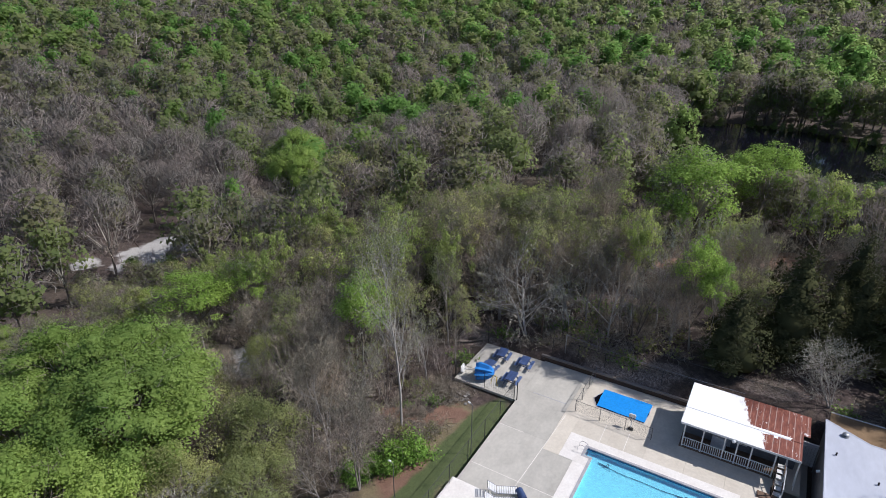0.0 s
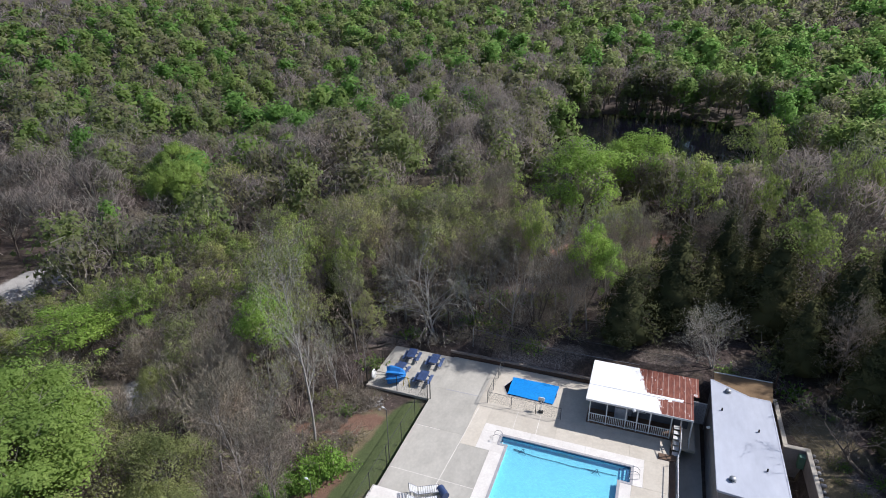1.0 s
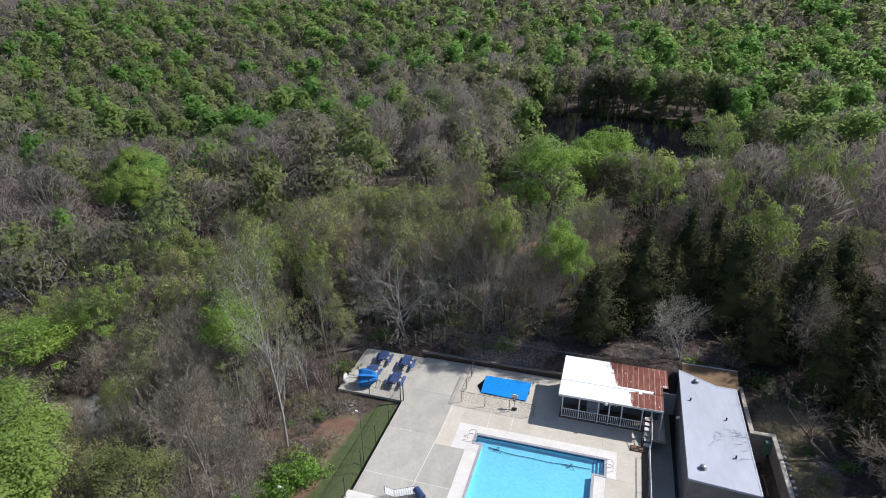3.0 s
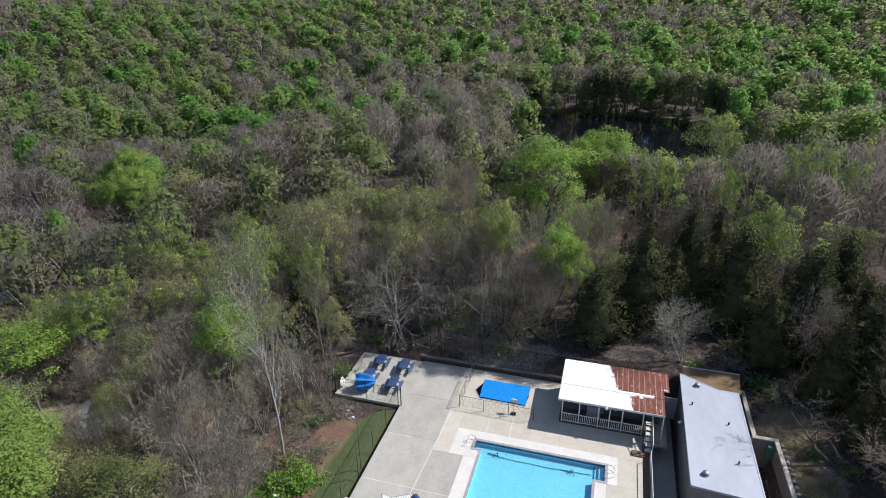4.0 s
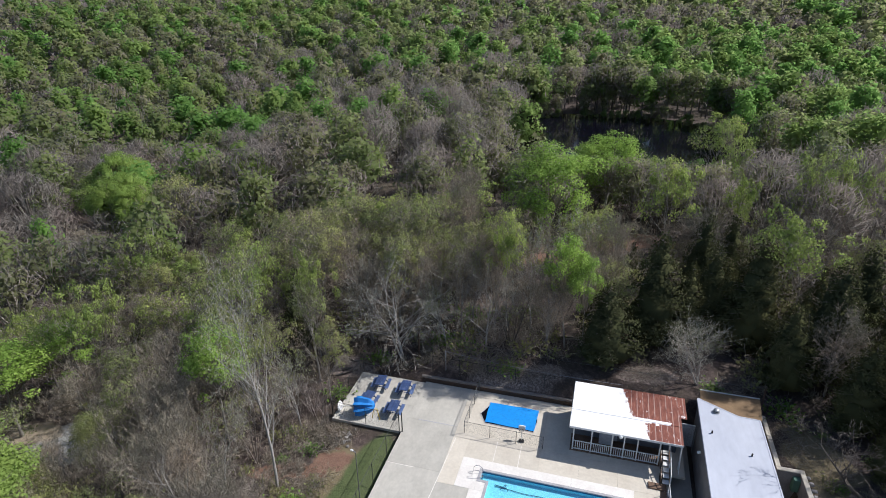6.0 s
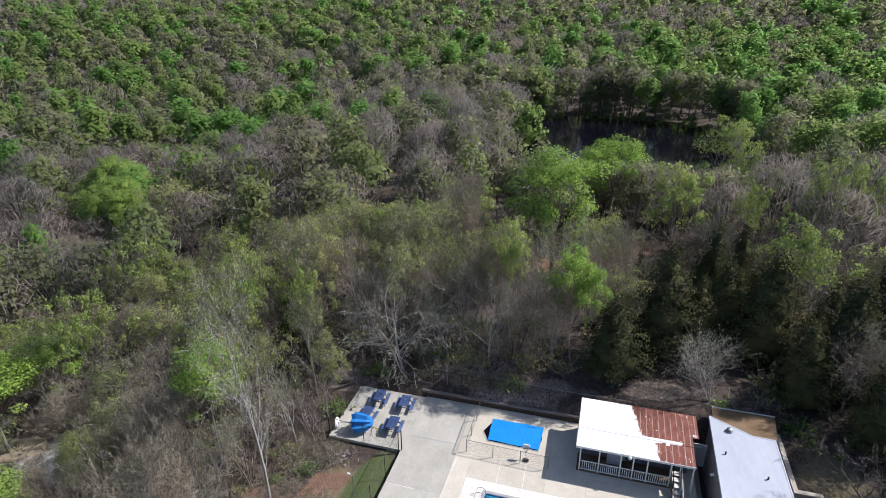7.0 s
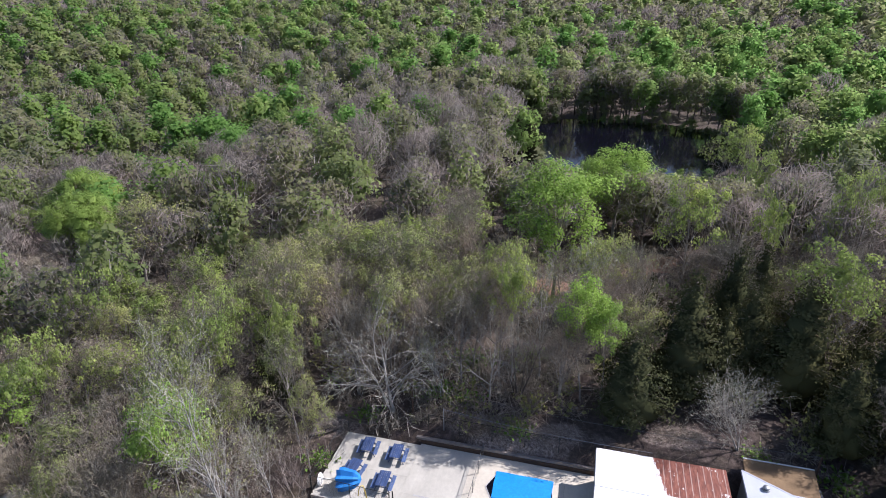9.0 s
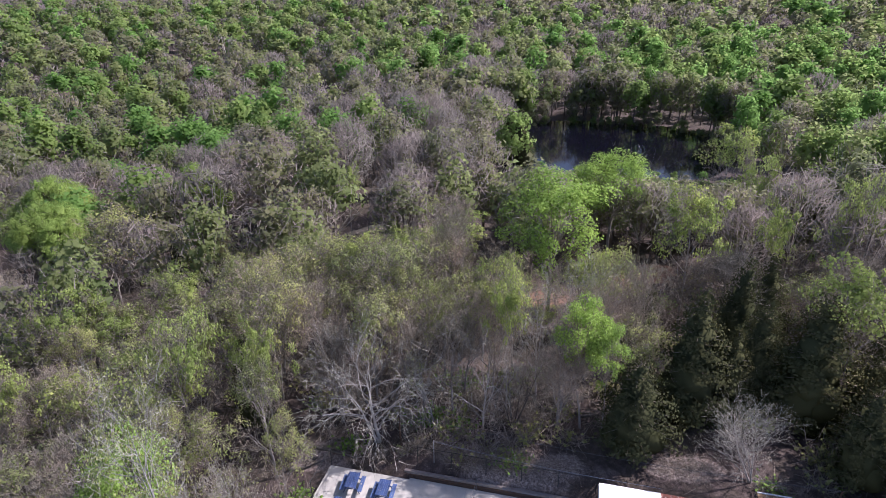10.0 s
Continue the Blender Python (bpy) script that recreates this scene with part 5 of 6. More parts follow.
def ring_walls(pts, z0, z1, inset=0.0):
    """The basin's wall between two heights, facing inward, with thickness."""
    bm = bmesh.new()
    n = len(pts)
    cx, cy = sum(p[0] for p in pts) / n, sum(p[1] for p in pts) / n
    lo, hi, lo2, hi2 = [], [], [], []
    for i, (x, y) in enumerate(pts):
        a, b = Vector(pts[i - 1]), Vector(pts[(i + 1) % n])
        p = Vector((x, y))
        d1, d2 = (p - a).normalized(), (b - p).normalized()
        out = Vector((-d1.y, d1.x)) + Vector((-d2.y, d2.x))
        o = p + out * 0.16
        q = p - out * inset
        lo.append(bm.verts.new((q.x, q.y, z0)))
        hi.append(bm.verts.new((q.x, q.y, z1)))
        lo2.append(bm.verts.new((o.x, o.y, z0)))
        hi2.append(bm.verts.new((o.x, o.y, z1)))
    for i in range(n):
        j = (i + 1) % n
        for a, b in ((lo, hi), (hi, hi2), (hi2, lo2), (lo2, lo)):
            bm.faces.new((a[i], a[j], b[j], b[i]))
    return bm


part("basin_wall", ring_walls(outline, DEPTH, -0.2), "pool_paint", pool)
part("tile_band", ring_walls(outline, -0.2, -0.05), "pool_tile", pool, "dark blue tile band at the waterline")
part("pool_rim", ring_walls(outline, -0.05, 0.03, 0.03), "pool_edge", pool, "grey coping edge of the pool")
part("basin_floor", B(-0.1, -23.4, DEPTH - 0.2, 9.35, 0.1, DEPTH), "pool_paint", pool)
for i in range(3):
    part("step", B(8.47 + 0.26 * i, -1.53, DEPTH, 9.24, -0.02, -0.36 + 0.1 * i, bevel=0.02), "pool_paint", pool)
    part("step_edge", B(8.47 + 0.26 * i, -1.53, -0.36 + 0.1 * i, 8.55 + 0.26 * i, -0.02, -0.356 + 0.1 * i), "pool_tile", pool)
wbm = bmesh.new()
wbm.faces.new([wbm.verts.new((x, y, -0.13)) for x, y in outline])
solid("pool_water", wbm, "pool_water", "clear still blue water filling the pool", "water", kind="structure")

# the shallow-end rope with its two stands
rope = thing("pool_rope", "dark rope strung across the shallow end of the pool", "rope")
bm = bmesh.new()
pts = [(1.05 + 7.3 * i / 14, -0.78 + 0.03 * math.sin(i * 1.3) + 0.02 * i / 14 - 0.14 * math.sin(math.pi * i / 14), DEPTH + 0.05) for i in range(15)]
pipe_bm(bm, pts, 0.022, 5)
part("line", bm, "rope", rope)


def rope_stand(x, y):
    bm = bmesh.new()
    z = DEPTH + 0.03
    pipe_bm(bm, [(x - 0.3, y - 0.2, z), (x, y, z + 0.3), (x + 0.08, y + 0.3, z)], 0.02, 5)
    pipe_bm(bm, [(x + 0.25, y - 0.25, z), (x, y, z + 0.3)], 0.02, 5)
    rod_bm(bm, (x - 0.7, y + 0.1, z + 0.02), (x + 0.1, y - 0.02, z + 0.04), 0.028, 5)
    part("stand", bm, "rope", rope)


rope_stand(1.75, -0.75)
rope_stand(7.0, -0.95)


def grab_rail(name, x, y, turn, label):
    root = thing(name, label, "pool ladder", at=pose(x, y, 0, 0, 0, turn) @ Matrix.Diagonal((0.75, 0.9, 0.72, 1)))
    for s in (-0.25, 0.25):
        bm = bmesh.new()
        pts = [(-0.75, s, 0.0), (-0.72, s, 0.5), (-0.5, s, 0.78), (-0.15, s, 0.8), (0.08, s, 0.6), (0.12, s, 0.0), (0.12, s, -0.9)]
        pipe_bm(bm, pts, 0.024, 6)
        part("rail", bm, "chrome", root)
    for z in (-0.25, -0.5, -0.75):
        part("rung", B(0.06, -0.25, z, 0.18, 0.25, z + 0.03, bevel=0.008), "chrome", root)


grab_rail("pool_ladder", 0.0, -0.42, 0, "chrome ladder with bent rails at the pool corner")
grab_rail("pool_ladder", 9.25, -0.75, 180, "chrome handrails beside the pool steps")

# wading pool: a tarpaulin lies over it and leaves its pointed end open
cover = thing("covered_wading_pool", "small wading pool under a flat bright blue tarpaulin", "pool cover")
bm = bmesh.new()
nx, ny = 18, 10
grid = {}
for i in range(nx + 1):
    for j in range(ny + 1):
        u, v = i / nx, j / ny
        p = Vector((-0.86, 4.84, 0.06)).lerp(Vector((2.90, 4.78, 0.06)), u).lerp(Vector((-0.92, 7.16, 0.07)).lerp(Vector((2.96, 7.2, 0.07)), u), v)
        p.z += 0.018 * math.sin(7 * u + 2 * v) * math.sin(5 * v + 1)
        p.x += 0.015 * math.sin(9 * v)
        p.y += 0.015 * math.sin(11 * u)
        grid[i, j] = bm.verts.new(p)
fs = [bm.faces.new((grid[i, j], grid[i + 1, j], grid[i + 1, j + 1], grid[i, j + 1])) for i in range(nx) for j in range(ny)]
thicken(bm, fs, lambda p: Vector((0, 0, -0.02)))
part("tarpaulin", bm, "tarp", cover)
bm = bmesh.new()
hexa = ((-0.80, 7.12), (-1.38, 5.72), (-0.84, 4.74), (2.86, 4.68), (3.0, 5.9), (2.86, 7.12))
bm.faces.new([bm.verts.new((x, y, 0.012)) for x, y in hexa])
part("dark_water", bm, "pond", cover, "dark water at the open end")
bm = bmesh.new()
for (xa, ya), (xb, yb) in zip(hexa, hexa[1:] + hexa[:1]):
    rod_bm(bm, (xa, ya, 0.01), (xb, yb, 0.01), 0.035, 6)
part("pool_rim", bm, "pool_edge", cover)

# timber retaining wall behind the deck
ties = thing("retaining_wall", "low dark timber retaining wall behind the deck", "retaining wall", kind="structure")
for row in range(3):
    x = -6.3 - 0.4 * row
    while x < 5.4:
        L = min(2.4, 5.5 - x)
        part("timber", B(x + 0.006, 8.47 + 0.02 * row, 0.19 * row - 0.05, x + L - 0.006, 8.70 + 0.02 * row, 0.19 * row + 0.135, bevel=0.015), "timber_dark" if row < 2 else "timber_grey", ties)
        x += 2.4

# side yard walls
yard = thing("yard_wall", "pale-topped block retaining wall beside the long building", "retaining wall", kind="structure")
for a in ((18.9, 4.1, 19.12, 9.2), (18.9, 3.85, 20.5, 4.1), (20.28, -20.0, 20.5, 3.85)):
    part("block_wall", B(a[0], a[1], -1.4, a[2], a[3], 1.42), "wall_block", yard)
    part("wall_cap", B(a[0] - 0.04, a[1] - 0.04, 1.42, a[2] + 0.04, a[3] + 0.04, 1.5, bevel=0.015), "concrete_cream", yard)
x, y = 20.55, 3.6
for i in range(14):
    part("cap_stone", B(20.56, 3.45 - 0.55 * i, 1.3, 20.78 + 0.06 * (i % 3), 3.7 - 0.55 * i, 1.5 + 0.05 * (i % 2), bevel=0.05), "stone", yard)
solid("electric_box", B(19.85, 3.4, 0.2, 20.26, 3.83, 1.2, bevel=0.03), "green_paint", "green metal cabinet fixed to the yard wall", "electric box")
solid("side_path", B(18.35, -20, -1.25, 19.4, 3.8, -1.0), "timber_brown", "reddish brown strip of path beside the building", "path", kind="structure")

# alley edge
edge = solid("alley_kerb", B(11.72, -30, -1.4, 12.1, 1.4, 0.03, bevel=0.03), "timber_brown", "brown timber edging along the deck", "edging", kind="structure")
solid("alley_floor", B(12.1, -30, -1.3, 14.0, 8.4, -1.15), "concrete", "shaded concrete alley between deck and building", "alley", kind="structure")
rail = thing("alley_handrail", "pale painted pipe handrail above the alley", "handrail")
for y in (-22, -18, -14, -10, -6, -2, 1.2):
    part("post", R((12.15, y, -0.6), (12.15, y, 0.95), 0.025), "white_paint", rail)
for z in (0.95, 0.5):
    part("pipe", R((12.15, -22, z), (12.15, 1.2, z), 0.028), "white_paint", rail)

# ---- porch building ----
porch = thing("pool_house", "pool house with railed porch under a white and rusted metal roof", "pool house")
part("wall", B(5.75, 5.3, 0.0, 12.9, 8.1, 2.25), "wall_dark", porch)
part("floor", B(5.62, 3.62, 0.0, 11.75, 5.3, 0.1, bevel=0.01), "timber_brown", porch)


def corrugated(x0, x1, y0, y1, z0, z1, pitch=0.2, h=0.0016):
    bm = bmesh.new()
    n = int(round((x1 - x0) / pitch))
    prof = []
    for i in range(n):
        xx = x0 + i * pitch
        prof += [(xx, 0), (xx + 0.55 * pitch, 0), (xx + 0.66 * pitch, h), (xx + 0.88 * pitch, h)]
    prof.append((x1, 0))
    rows = []
    for y, z in ((y0, z0), (y1, z1), (y1, z1 - 0.012), (y0, z0 - 0.012)):
        rows.append([bm.verts.new((px, y, z + pz)) for px, pz in prof])
    for lower, upper in zip(rows, rows[1:] + rows[:1]):
        for a, b, c, d in zip(lower, lower[1:], upper[1:], upper):
            bm.faces.new((a, b, c, d))
    for k in (0, -1):
        bm.faces.new([r[k] for r in rows])
    return bm


x = 5.5
while x < 12.9:
    w = 1.0 if x + 1.0 < 12.6 else 13.0 - x
    part("roof_sheet", corrugated(x + 0.001, x + w - 0.001, 3.42, 5.3, 2.34, 2.40), "rusty_roof", porch)
    part("roof_sheet", corrugated(x + 0.001, x + w - 0.001, 5.22, 8.42, 2.43, 2.50), "rusty_roof", porch)
    x += w
part("roof_sheet", corrugated(13.0, 13.4, 6.1, 8.42, 2.44, 2.50), "rusty_roof", porch)
part("fascia", B(5.48, 3.40, 2.18, 13.0, 3.44, 2.345, bevel=0.006), "white_paint", porch)
part("fascia", B(5.46, 3.44, 2.18, 5.50, 8.42, 2.36, bevel=0.006), "white_paint", porch)
part("roof_beam", B(5.55, 3.62, 2.06, 12.95, 3.74, 2.2, bevel=0.01), "white_paint", porch)
part("ceiling", B(5.52, 3.46, 2.2, 12.95, 8.38, 2.26), "timber_brown", porch)
for x in (5.8, 7.05, 8.45, 9.25, 10.15, 11.6, 12.95):
    part("porch_post", B(x - 0.045, 3.64, 0.0, x + 0.045, 3.73, 2.1, bevel=0.008), "white_paint", porch)
for x in (12.95,):
    part("brace", R((12.95, 3.2, 0.0), (12.95, 3.7, 2.1), 0.03), "white_paint", porch)


def railing(parent, x0, x1, y):
    for z in (0.16, 0.86):
        part("rail", B(x0, y - 0.03, z, x1, y + 0.03, z + 0.06, bevel=0.006), "white_paint", parent)
    n = int((x1 - x0) / 0.13)
    me = mesh_of("baluster", B(-0.02, -0.015, 0.22, 0.02, 0.015, 0.86), "white_paint")
    for i in range(1, n):
        ob = new("baluster", me)
        ob.parent = parent
        ob.location = (x0 + (x1 - x0) * i / n, y, 0)


for a, b in ((5.85, 7.0), (7.1, 8.4), (8.5, 9.2), (9.3, 10.1), (10.2, 11.55)):
    railing(porch, a, b, 3.685)


def house_window(parent, x0, x1, z0, z1, y):
    w = part("window", B(x0, y - 0.02, z0, x1, y, z1), "glass", parent, "dark window with white frame")
    for a in ((x0 - 0.06, z0 - 0.06, x1 + 0.06, z0), (x0 - 0.06, z1, x1 + 0.06, z1 + 0.06), (x0 - 0.06, z0, x0, z1), (x1, z0, x1 + 0.06, z1),
              (x0, (z0 + z1) / 2 - 0.025, x1, (z0 + z1) / 2 + 0.025), ((x0 + x1) / 2 - 0.02, z0, (x0 + x1) / 2 + 0.02, z1)):
        part("frame", B(a[0], y - 0.05, a[1], a[2], y - 0.0205, a[3], bevel=0.005), "white_paint", w)


house_window(porch, 6.1, 6.9, 0.9, 1.8, 5.3)
house_window(porch, 9.0, 9.8, 0.7, 1.8, 5.3)
house_window(porch, 10.4, 11.1, 0.9, 1.8, 5.3)
part("service_counter", B(7.6, 4.7, 0.1, 8.6, 5.27, 1.05, bevel=0.02), "wall_siding", porch, "pale blue-grey counter under the porch")
d = part("door", B(8.05, 5.24, 0.1, 8.85, 5.29, 2.02, bevel=0.01), "wall_siding", porch, "pale grey door")
part("knob", R((8.75, 5.24, 1.05), (8.75, 5.17, 1.05), 0.03, 8), "chrome", d)
lamp = thing("porch_lamp", "round white lamp fixed under the porch eave", "lamp")
bm = bmesh.new()
bmesh.ops.create_uvsphere(bm, u_segments=12, v_segments=8, radius=0.13, matrix=Matrix.Translation((8.95, 3.34, 2.2)))
part("globe", bm, "white_plastic", lamp)
part("bracket", R((8.95, 3.34, 2.27), (8.95, 3.41, 2.28), 0.03), "galvanised", lamp)

# steps from the deck to the side door
steps = thing("wooden_steps", "steep steps with white treads and dark rails", "steps")
for i in range(6):
    y = 2.0 + 0.42 * i
    part("tread", B(11.80, y, 0.10 + 0.13 * i, 12.30, y + 0.36, 0.14 + 0.13 * i, bevel=0.008), "white_paint", steps)
for x in (11.76, 12.30):
    bm = bmesh.new()
    box_bm(bm, 0, 0, 0, 0.045, 2.75, 0.2)
    bmesh.ops.transform(bm, matrix=Matrix.Translation((x, 1.85, -0.05)) @ Matrix.Rotation(math.atan2(0.78, 2.5), 4, "X"), verts=bm.verts)
    part("stringer", bm, "timber_brown", steps)
    for y, z in ((1.9, 0.0), (3.1, 0.35), (4.4, 0.75)):
        part("rail_post", B(x - 0.03, y - 0.03, z - 0.05 if z else 0.0, x + 0.045, y + 0.04, z + 0.95, bevel=0.006), "black_iron" if x < 12 else "white_paint", steps)
    part("handrail", R((x, 1.85, 0.95), (x, 4.45, 1.72), 0.03), "black_iron" if x < 12 else "white_paint", steps)
part("leg", B(11.8, 4.3, -0.02, 12.3, 4.4, 0.75), "timber_brown", steps)
solid("step_landing", B(10.95, 1.42, 0.0, 12.12, 1.98, 0.09, bevel=0.015), "timber_brown", "brown wooden landing at the foot of the steps", "landing")

# ---- long building ----
hall = thing("long_building", "long low building with a flat white roof", "building")


def prism(pts, z0, z1):
    bm = bmesh.new()
    lo = [bm.verts.new((x, y, z0)) for x, y in pts]
    hi = [bm.verts.new((x, y, z1)) for x, y in pts]
    bm.faces.new(hi)
    bm.faces.new(lo[::-1])
    for i in range(len(pts)):
        j = (i + 1) % len(pts)
        bm.faces.new((lo[i], lo[j], hi[j], hi[i]))
    return bm


foot = ((14.1, -3.2), (18.15, -3.5), (18.15, 6.9), (16.8, 6.95), (14.25, 8.35))
part("wall", prism([(x + (0.08 if x < 16 else -0.08), y + (0.1 if y < 0 else -0.1)) for x, y in foot], -1.25, 2.62), "wall_block", hall)
part("flat_roof", prism(foot, 2.64, 2.78), "membrane", hall)
for (xa, ya), (xb, yb) in zip(foot, foot[1:] + foot[:1]):
    d = Vector((xb - xa, yb - ya, 0))
    bm = B(0, -0.05, 0, d.length, 0.05, 0.16, bevel=0.01)
    bmesh.ops.transform(bm, matrix=Matrix.Translation((xa, ya, 2.64)) @ Matrix.Rotation(math.atan2(d.y, d.x), 4, "Z"), verts=bm.verts)
    part("roof_edge", bm, "membrane", hall)


def roof_vent(x, y, r):
    v = part("roof_vent", R((x, y, 2.78), (x, y, 2.86), r * 1.15, 16), "galvanised", hall, "round metal roof vent")
    part("neck", R((x, y, 2.86), (x, y, 2.93), r * 0.75, 14), "black_iron", v)
    bm = bmesh.new()
    bmesh.ops.create_uvsphere(bm, u_segments=16, v_segments=8, radius=r, matrix=Matrix.Translation((x, y, 2.95)) @ Matrix.Diagonal((1, 1, 0.55, 1)))
    part("cap", bm, "galvanised", v)


roof_vent(15.35, 7.05, 0.2)
roof_vent(15.0, -2.1, 0.2)
for x, y in ((14.8, 4.7), (17.0, 3.1), (17.1, -0.6)):
    part("vent_pipe", R((x, y, 2.78), (x, y, 2.98), 0.055, 8), "black_iron", hall)
part("wall_lamp", R((14.05, 3.3, 2.2), (13.85, 3.3, 2.1), 0.09, 8), "white_plastic", hall)
annex = thing("tan_annex", "lean-to with a tan sheet roof behind the long building", "lean-to")
part("roof", prism(((14.5, 8.5), (17.0, 7.2), (18.4, 7.15), (18.7, 9.7), (14.6, 9.75)), 2.45, 2.55), "tan_sheet", annex)
part("wall", prism(((14.6, 8.6), (17.0, 7.3), (18.3, 7.25), (18.55, 9.6), (14.7, 9.6)), 0.2, 2.44), "timber_brown", annex)
part("trim", B(14.6, 9.70, 2.47, 18.7, 9.78, 2.6, bevel=0.01), "white_paint", annex)


# ---- fences ----
def wire_panel(length, height, pitch=0.11, w=0.006):
    """Chain-link wires woven as crossing diagonals, in the x-z plane."""
    A, Bp = [], []
    n = int((length + height) / pitch)
    for i in range(1, n):
        s = i * pitch
        x0, z0 = (s, 0.0) if s < length else (length, s - length)
        x1, z1 = (0.0, s) if s < height else (s - height, height)
        A.append((x0, 0.004, z0))
        Bp.append((x1, 0.004, z1))
        A.append((length - x0, -0.004, z0))
        Bp.append((length - x1, -0.004, z1))
    A, Bp = np.array(A), np.array(Bp)
    d = unit(Bp - A)
    side = np.cross(d, [0, 1.0, 0]) * w / 2
    V = np.stack([A - side, A + side, Bp + side, Bp - side], 1).reshape(-1, 3)
    return V, np.arange(len(A) * 4).reshape(-1, 4)


def fence(name, a, b, height, label, span=2.6, wire_mat="wire", post_mat="galvanised", z=0.0, mid=False):
    a, b = Vector((*a, 0)), Vector((*b, 0))
    d = b - a
    n = max(1, round(d.length / span))
    turn = math.degrees(math.atan2(d.y, d.x))
    root = thing(name, label, "fence", at=pose(a.x, a.y, z, 0, 0, turn))
    L = d.length / n
    V, Q = wire_panel(L, height - 0.06)
    me = quad_mesh("wire_mesh", V, Q, [wire_mat])
    pm = mesh_of("post", R((0, 0, -0.3), (0, 0, height + 0.04), 0.026, 7), post_mat)
    for i in range(n + 1):
        p = new("post", pm)
        p.parent = root
        p.location = (L * i, 0, 0)
        if i < n:
            w = new("wire_mesh", me)
            w.parent = root
            w.location = (L * i, 0, 0.03)
    rods = [height] + ([height / 2] if mid else [])
    for h in rods:
        part("top_rail", R((0, 0, h), (d.length, 0, h), 0.017, 6), post_mat, root)
    return root


fence("chain_link_fence", (-6.85, 2.15), (-6.98, -26), 1.8, "dark chain-link fence along the grass edge of the deck", wire_mat="fence_dark", post_mat="fence_dark", z=-0.1)
fence("chain_link_fence", (-12.35, 2.35), (-6.85, 2.2), 1.5, "chain-link fence along the edge of the picnic terrace", wire_mat="wire", post_mat="fence_dark")
fence("chain_link_fence", (-12.4, 2.35), (-12.3, 8.3), 1.5, "chain-link fence closing the terrace beside the trees", wire_mat="fence_dark", post_mat="fence_dark")
fence("chain_link_fence", (-6.3, 9.1), (5.4, 9.0), 1.7, "tall dark chain-link fence above the retaining wall", wire_mat="fence_dark", post_mat="fence_dark", z=0.5)
fence("low_fence", (-2.1, 3.3), (-2.1, 8.4), 1.07, "low chain-link fence beside the wading pool", span=1.8, post_mat="wire")
fence("low_fence", (-2.1, 3.3), (3.75, 3.18), 1.07, "low chain-link fence in front of the wading pool", span=2.1, post_mat="wire")
fence("chain_link_gate", (13.0, 6.0), (14.1, 6.1), 1.8, "chain-link gate between the two buildings", span=1.1)
screen = thing("metal_screen", "pale ribbed metal screen beside the pool house", "screen")
for i in range(6):
    part("sheet", B(12.98 + 0.18 * i, 6.24, 0.0, 13.15 + 0.18 * i, 6.27, 1.95, bevel=0.008), "wall_siding", screen)
part("rail", B(12.98, 6.2, 1.9, 14.06, 6.24, 1.97, bevel=0.008), "white_paint", screen)
cable = thing("overhead_cable", "thin cable strung from a pole to the pool house roof", "cable")
bm = bmesh.new()
pipe_bm(bm, [(-5.2 + 14.2 * i / 12, 9.25 - 0.75 * i / 12, 2.78 - 0.25 * math.sin(math.pi * i / 12)) for i in range(13)], 0.014, 4)
part("wire", bm, "galvanised", cable)
part("pole", R((-5.2, 9.25, 0.3), (-5.2, 9.25, 2.85), 0.04, 7), "galvanised", cable)
gate_post = solid("gate_post", R((-6.62, 2.2, -0.05), (-6.62, 2.2, 1.75), 0.045, 8), "fence_dark", "dark steel gate post at the corner of the deck", "gate post")


# ---- picnic terrace ----
def picnic_table():
    root = thing("picnic_table", "blue slatted picnic table with benches on both sides", "picnic table", group="picnic tables")
    for i in range(6):
        x = -0.42 + 0.142 * i
        part("tabletop_plank", B(x, -0.92, 0.71, x + 0.13, 0.92, 0.75, bevel=0.008), "blue_table", root)
    for s in (-1, 1):
        for i in range(2):
            x = s * 0.66 - 0.15 + 0.155 * i
            part("bench_plank", B(x, -0.92, 0.42, x + 0.145, 0.92, 0.455, bevel=0.008), "blue_bench", root)
    for y in (-0.62, 0.62):
        for s in (-1, 1):
            part("leg", R((s * 0.6, y, 0.0), (s * 0.2, y, 0.71), 0.035, 6), "blue_table", root)
        part("crossbar", B(-0.8, y - 0.03, 0.37, 0.8, y + 0.03, 0.42), "blue_table", root)
        part("brace", R((0.0, y, 0.4), (0.0, 0.12 * y, 0.71), 0.02, 5), "blue_table", root)
    return root


TSIZE = Matrix.Diagonal((0.92, 0.72, 1, 1))
table = picnic_table()
sites = ((-10.1, 6.75, 6), (-7.9, 6.6, 4), (-7.95, 4.0, 3), (-10.3, 4.55, -4))
table.matrix_basis = pose(sites[0][0], sites[0][1], 0, 0, 0, sites[0][2]) @ TSIZE
for x, y, a in sites[1:]:
    copy_thing(table, pose(x, y, 0, 0, 0, a))

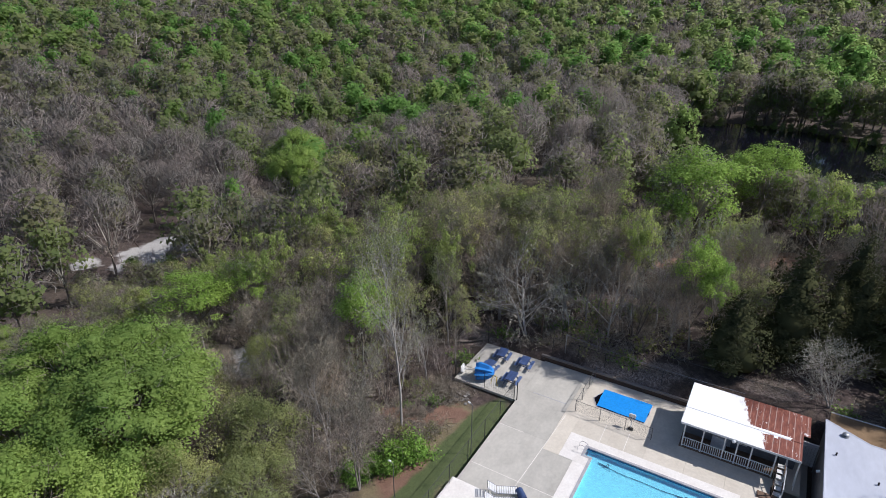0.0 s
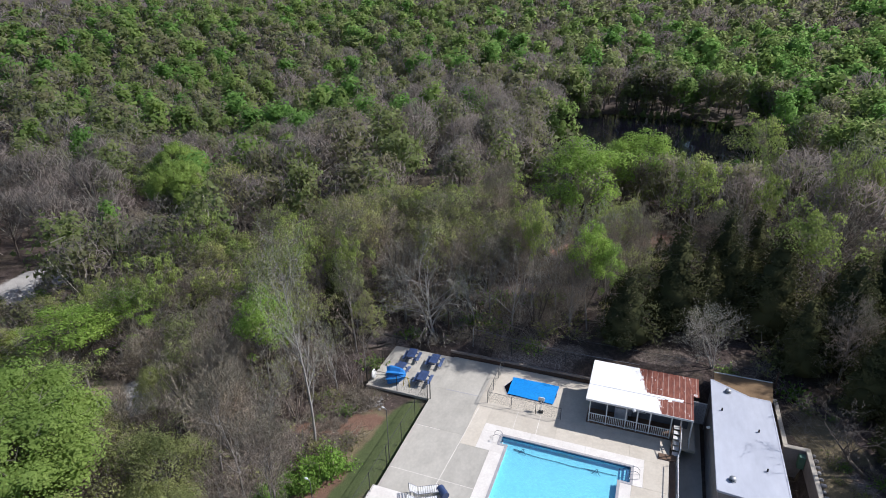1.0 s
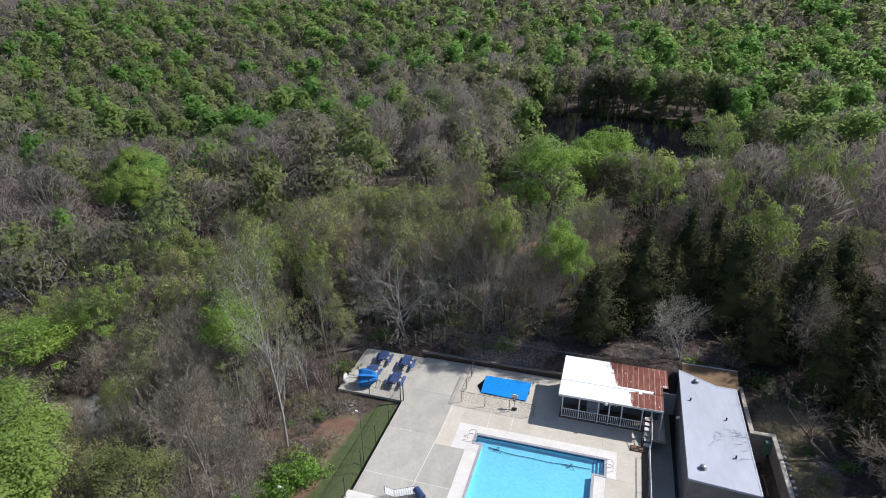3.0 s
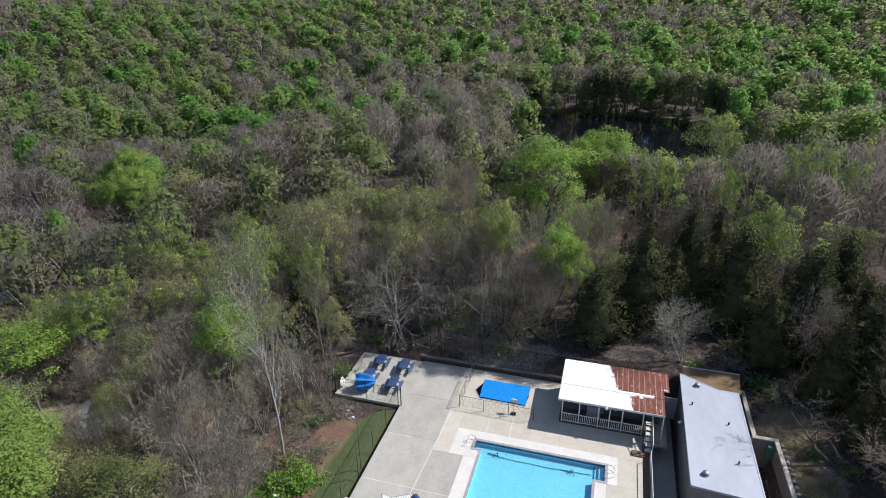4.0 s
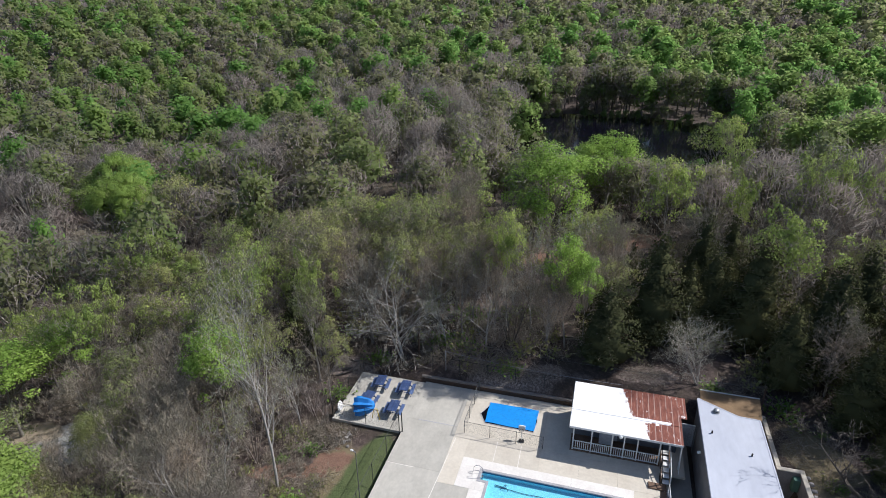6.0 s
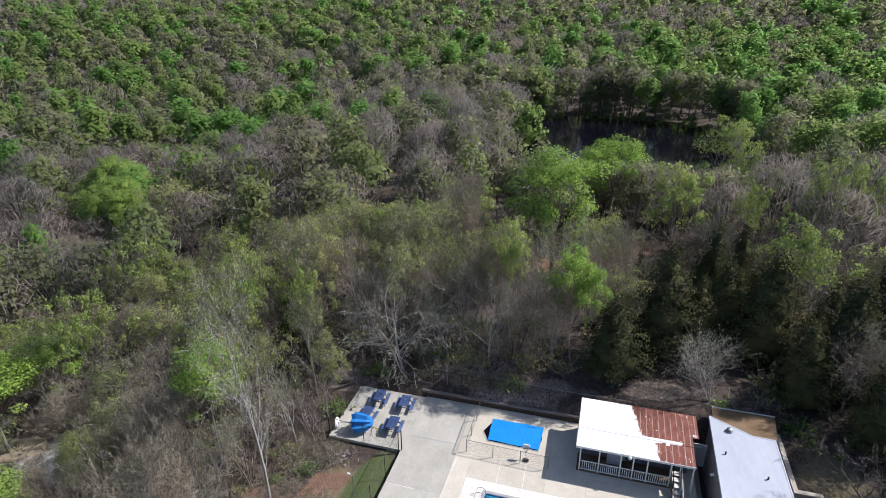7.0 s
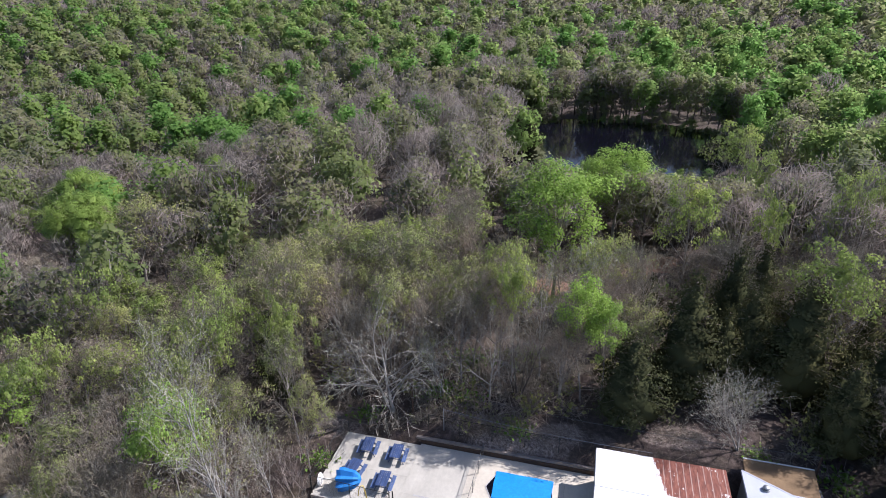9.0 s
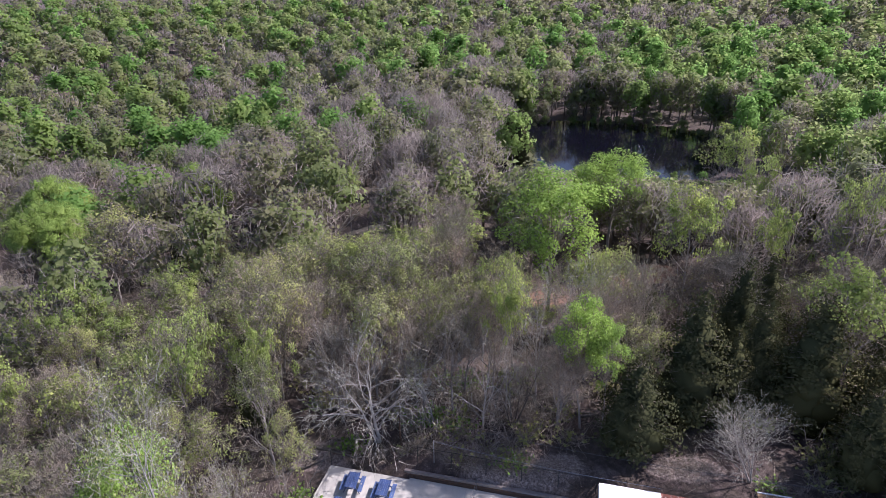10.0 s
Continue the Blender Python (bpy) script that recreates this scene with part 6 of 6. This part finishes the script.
umbrella = thing("patio_umbrella", "toppled blue patio umbrella lying open with a white base", "umbrella",
                 at=look((-12.1, 3.15, 0.45), (-9.4, 3.4, 0.86)) @ pose(0, 0, 0, 180, 0, 0))
part("pole", R((0, 0, -0.05), (0, 0, 2.8), 0.035, 8), "white_paint", umbrella)
bm = bmesh.new()
bmesh.ops.create_cone(bm, cap_ends=True, segments=20, radius1=0.42, radius2=0.34, depth=0.1)
rod_bm(bm, (0, 0, 0.04), (0, 0, 0.35), 0.045, 8)
part("base", bm, "white_plastic", umbrella)
bm = bmesh.new()
FOLD = (1.0, 0.72, 1.05, 0.6, 0.95, 0.66, 1.1, 0.7, 0.9, 0.62, 1.0, 0.7, 1.08, 0.75, 0.92, 0.64)
rings = []
for r, z in ((0.03, 2.86), (0.34, 2.74), (0.55, 2.45), (0.66, 2.0), (0.76, 1.6), (0.74, 1.3)):
    rings.append([bm.verts.new((r * FOLD[k] * math.cos(k * math.pi / 8), r * FOLD[k] * math.sin(k * math.pi / 8), z + (0 if k % 2 == 0 else 0.04))) for k in range(16)])
fs = [bm.faces.new((a[k], a[(k + 1) % 16], b[(k + 1) % 16], b[k])) for a, b in zip(rings, rings[1:]) for k in range(16)]
thicken(bm, fs, lambda p: Vector((-p.x, -p.y, -0.3)).normalized() * 0.012)
part("canopy", bm, "blue_canvas", umbrella)
for k in range(8):
    a = k * math.pi / 4
    part("rib", R((0, 0, 2.72), (0.52 * math.cos(a), 0.52 * math.sin(a), 1.75), 0.01, 4), "white_paint", umbrella)
hose = thing("garden_hose", "yellow hose looped over the terrace fence", "hose")
bm = bmesh.new()
pipe_bm(bm, [(-9.05 + 0.05 * i, 2.33 + 0.05 * math.sin(i), 0.6 + 0.95 * math.sin(math.pi * i / 12) ** 0.6) for i in range(13)], 0.032, 6)
part("tube", bm, "yellow_hose", hose)

# ---- deck furniture ----
hoop = thing("poolside_basketball_hoop", "small poolside basketball hoop with white backboard", "basketball hoop")
part("base", B(1.98, 3.38, 0.0, 2.36, 3.68, 0.16, bevel=0.05), "black_iron", hoop)
part("pole", R((2.16, 3.55, 0.1), (2.12, 3.8, 1.0), 0.03, 8), "white_paint", hoop)
part("backboard", B(1.86, 3.8, 0.86, 2.36, 3.84, 1.22, bevel=0.06), "white_plastic", hoop)
bm = bmesh.new()
pipe_bm(bm, [(2.11 + 0.15 * math.cos(k * math.pi / 5), 3.64 + 0.15 * math.sin(k * math.pi / 5), 0.9) for k in range(11)], 0.018, 5)
part("rim", bm, "black_iron", hoop)


def lamp_post(x, y, h, label):
    z = float(ground_z(x, y))
    root = thing("lamp_post", label, "lamp post", group="lamp posts")
    part("pole", R((x, y, z - 0.2), (x, y, z + h), 0.036, 8, r2=0.026), "wire", root)
    part("arm", R((x, y, z + h), (x - 0.25, y + 0.05, z + h + 0.1), 0.025, 6), "galvanised", root)
    part("lamp_head", B(x - 0.36, y - 0.05, z + h + 0.06, x - 0.16, y + 0.08, z + h + 0.16, bevel=0.03), "white_plastic", root)


lamp_post(-7.05, -4.75, 4.3, "tall thin lamp post at the grass edge of the deck")
lamp_post(-9.2, -11.2, 3.6, "tall thin lamp post standing in the grass")


def lounger(x, y, turn):
    root = thing("sun_lounger", "white slatted sun lounger on a tubular frame", "sun lounger", at=pose(x, y, 0, 0, 0, turn))
    bm = bmesh.new()
    pipe_bm(bm, [(-0.32, -0.9, 0.36), (0.32, -0.9, 0.36), (0.32, 0.5, 0.36), (0.32, 1.1, 0.8), (-0.32, 1.1, 0.8), (-0.32, 0.5, 0.36), (-0.32, -0.9, 0.36)], 0.022, 6)
    part("frame", bm, "chrome", root)
    for i in range(9):
        part("strap", B(-0.3, -0.85 + 0.15 * i, 0.365, 0.3, -0.75 + 0.15 * i, 0.38), "white_plastic", root)
    for i in range(5):
        part("strap", B(-0.3, 0.55 + 0.11 * i, 0.42 + 0.08 * i, 0.3, 0.63 + 0.11 * i, 0.44 + 0.08 * i), "white_plastic", root)
    for sx in (-0.3, 0.3):
        for sy in (-0.7, 0.6):
            part("leg", R((sx, sy, 0.0), (sx, sy, 0.38), 0.02, 6), "chrome", root)
    return root


lounger(-3.35, -7.0, 118)
lounger(-3.1, -7.9, 118)
bl = thing("blue_barrel", "blue plastic barrel lying on the deck", "barrel")
part("drum", R((-2.55, -6.45, 0.28), (-1.95, -7.0, 0.28), 0.27, 16), "blue_table", bl)

# overhead line
line = thing("overhead_cable", "thin cable strung behind the pool house", "cable")
bm = bmesh.new()
pts = [(-8 + 27 * i / 12, 10.6 - 0.6 * i / 12, 3.4 - 0.5 * math.sin(math.pi * i / 12)) for i in range(13)]
pipe_bm(bm, pts, 0.014, 4)
part("strand", bm, "wire", line)
for x, y in ((-8, 10.6), (19, 10.0)):
    z = float(ground_z(x, y))
    part("pole", R((x, y, z - 0.3), (x, y, 3.45), 0.06, 7), "timber_dark", line)

# far shed by the pond
shed = thing("shed", "small grey shed among trees near the pond", "shed")
zs = float(ground_z(-12, 70))
part("wall", B(-13.6, 69, zs - 0.2, -10.4, 71.5, zs + 2.2), "wall_siding", shed)
bm = bmesh.new()
prism_pts = ((-13.8, 68.8), (-10.2, 68.8), (-10.2, 71.7), (-13.8, 71.7))
lo = [bm.verts.new((x, y, zs + 2.2)) for x, y in prism_pts]
r1, r2 = bm.verts.new((-13.8, 70.25, zs + 3.0)), bm.verts.new((-10.2, 70.25, zs + 3.0))
for f in ((lo[0], lo[1], r2, r1), (lo[2], lo[3], r1, r2), (lo[1], lo[2], r2), (lo[3], lo[0], r1), tuple(lo[::-1])):
    bm.faces.new(f)
part("roof", bm, "membrane", shed)
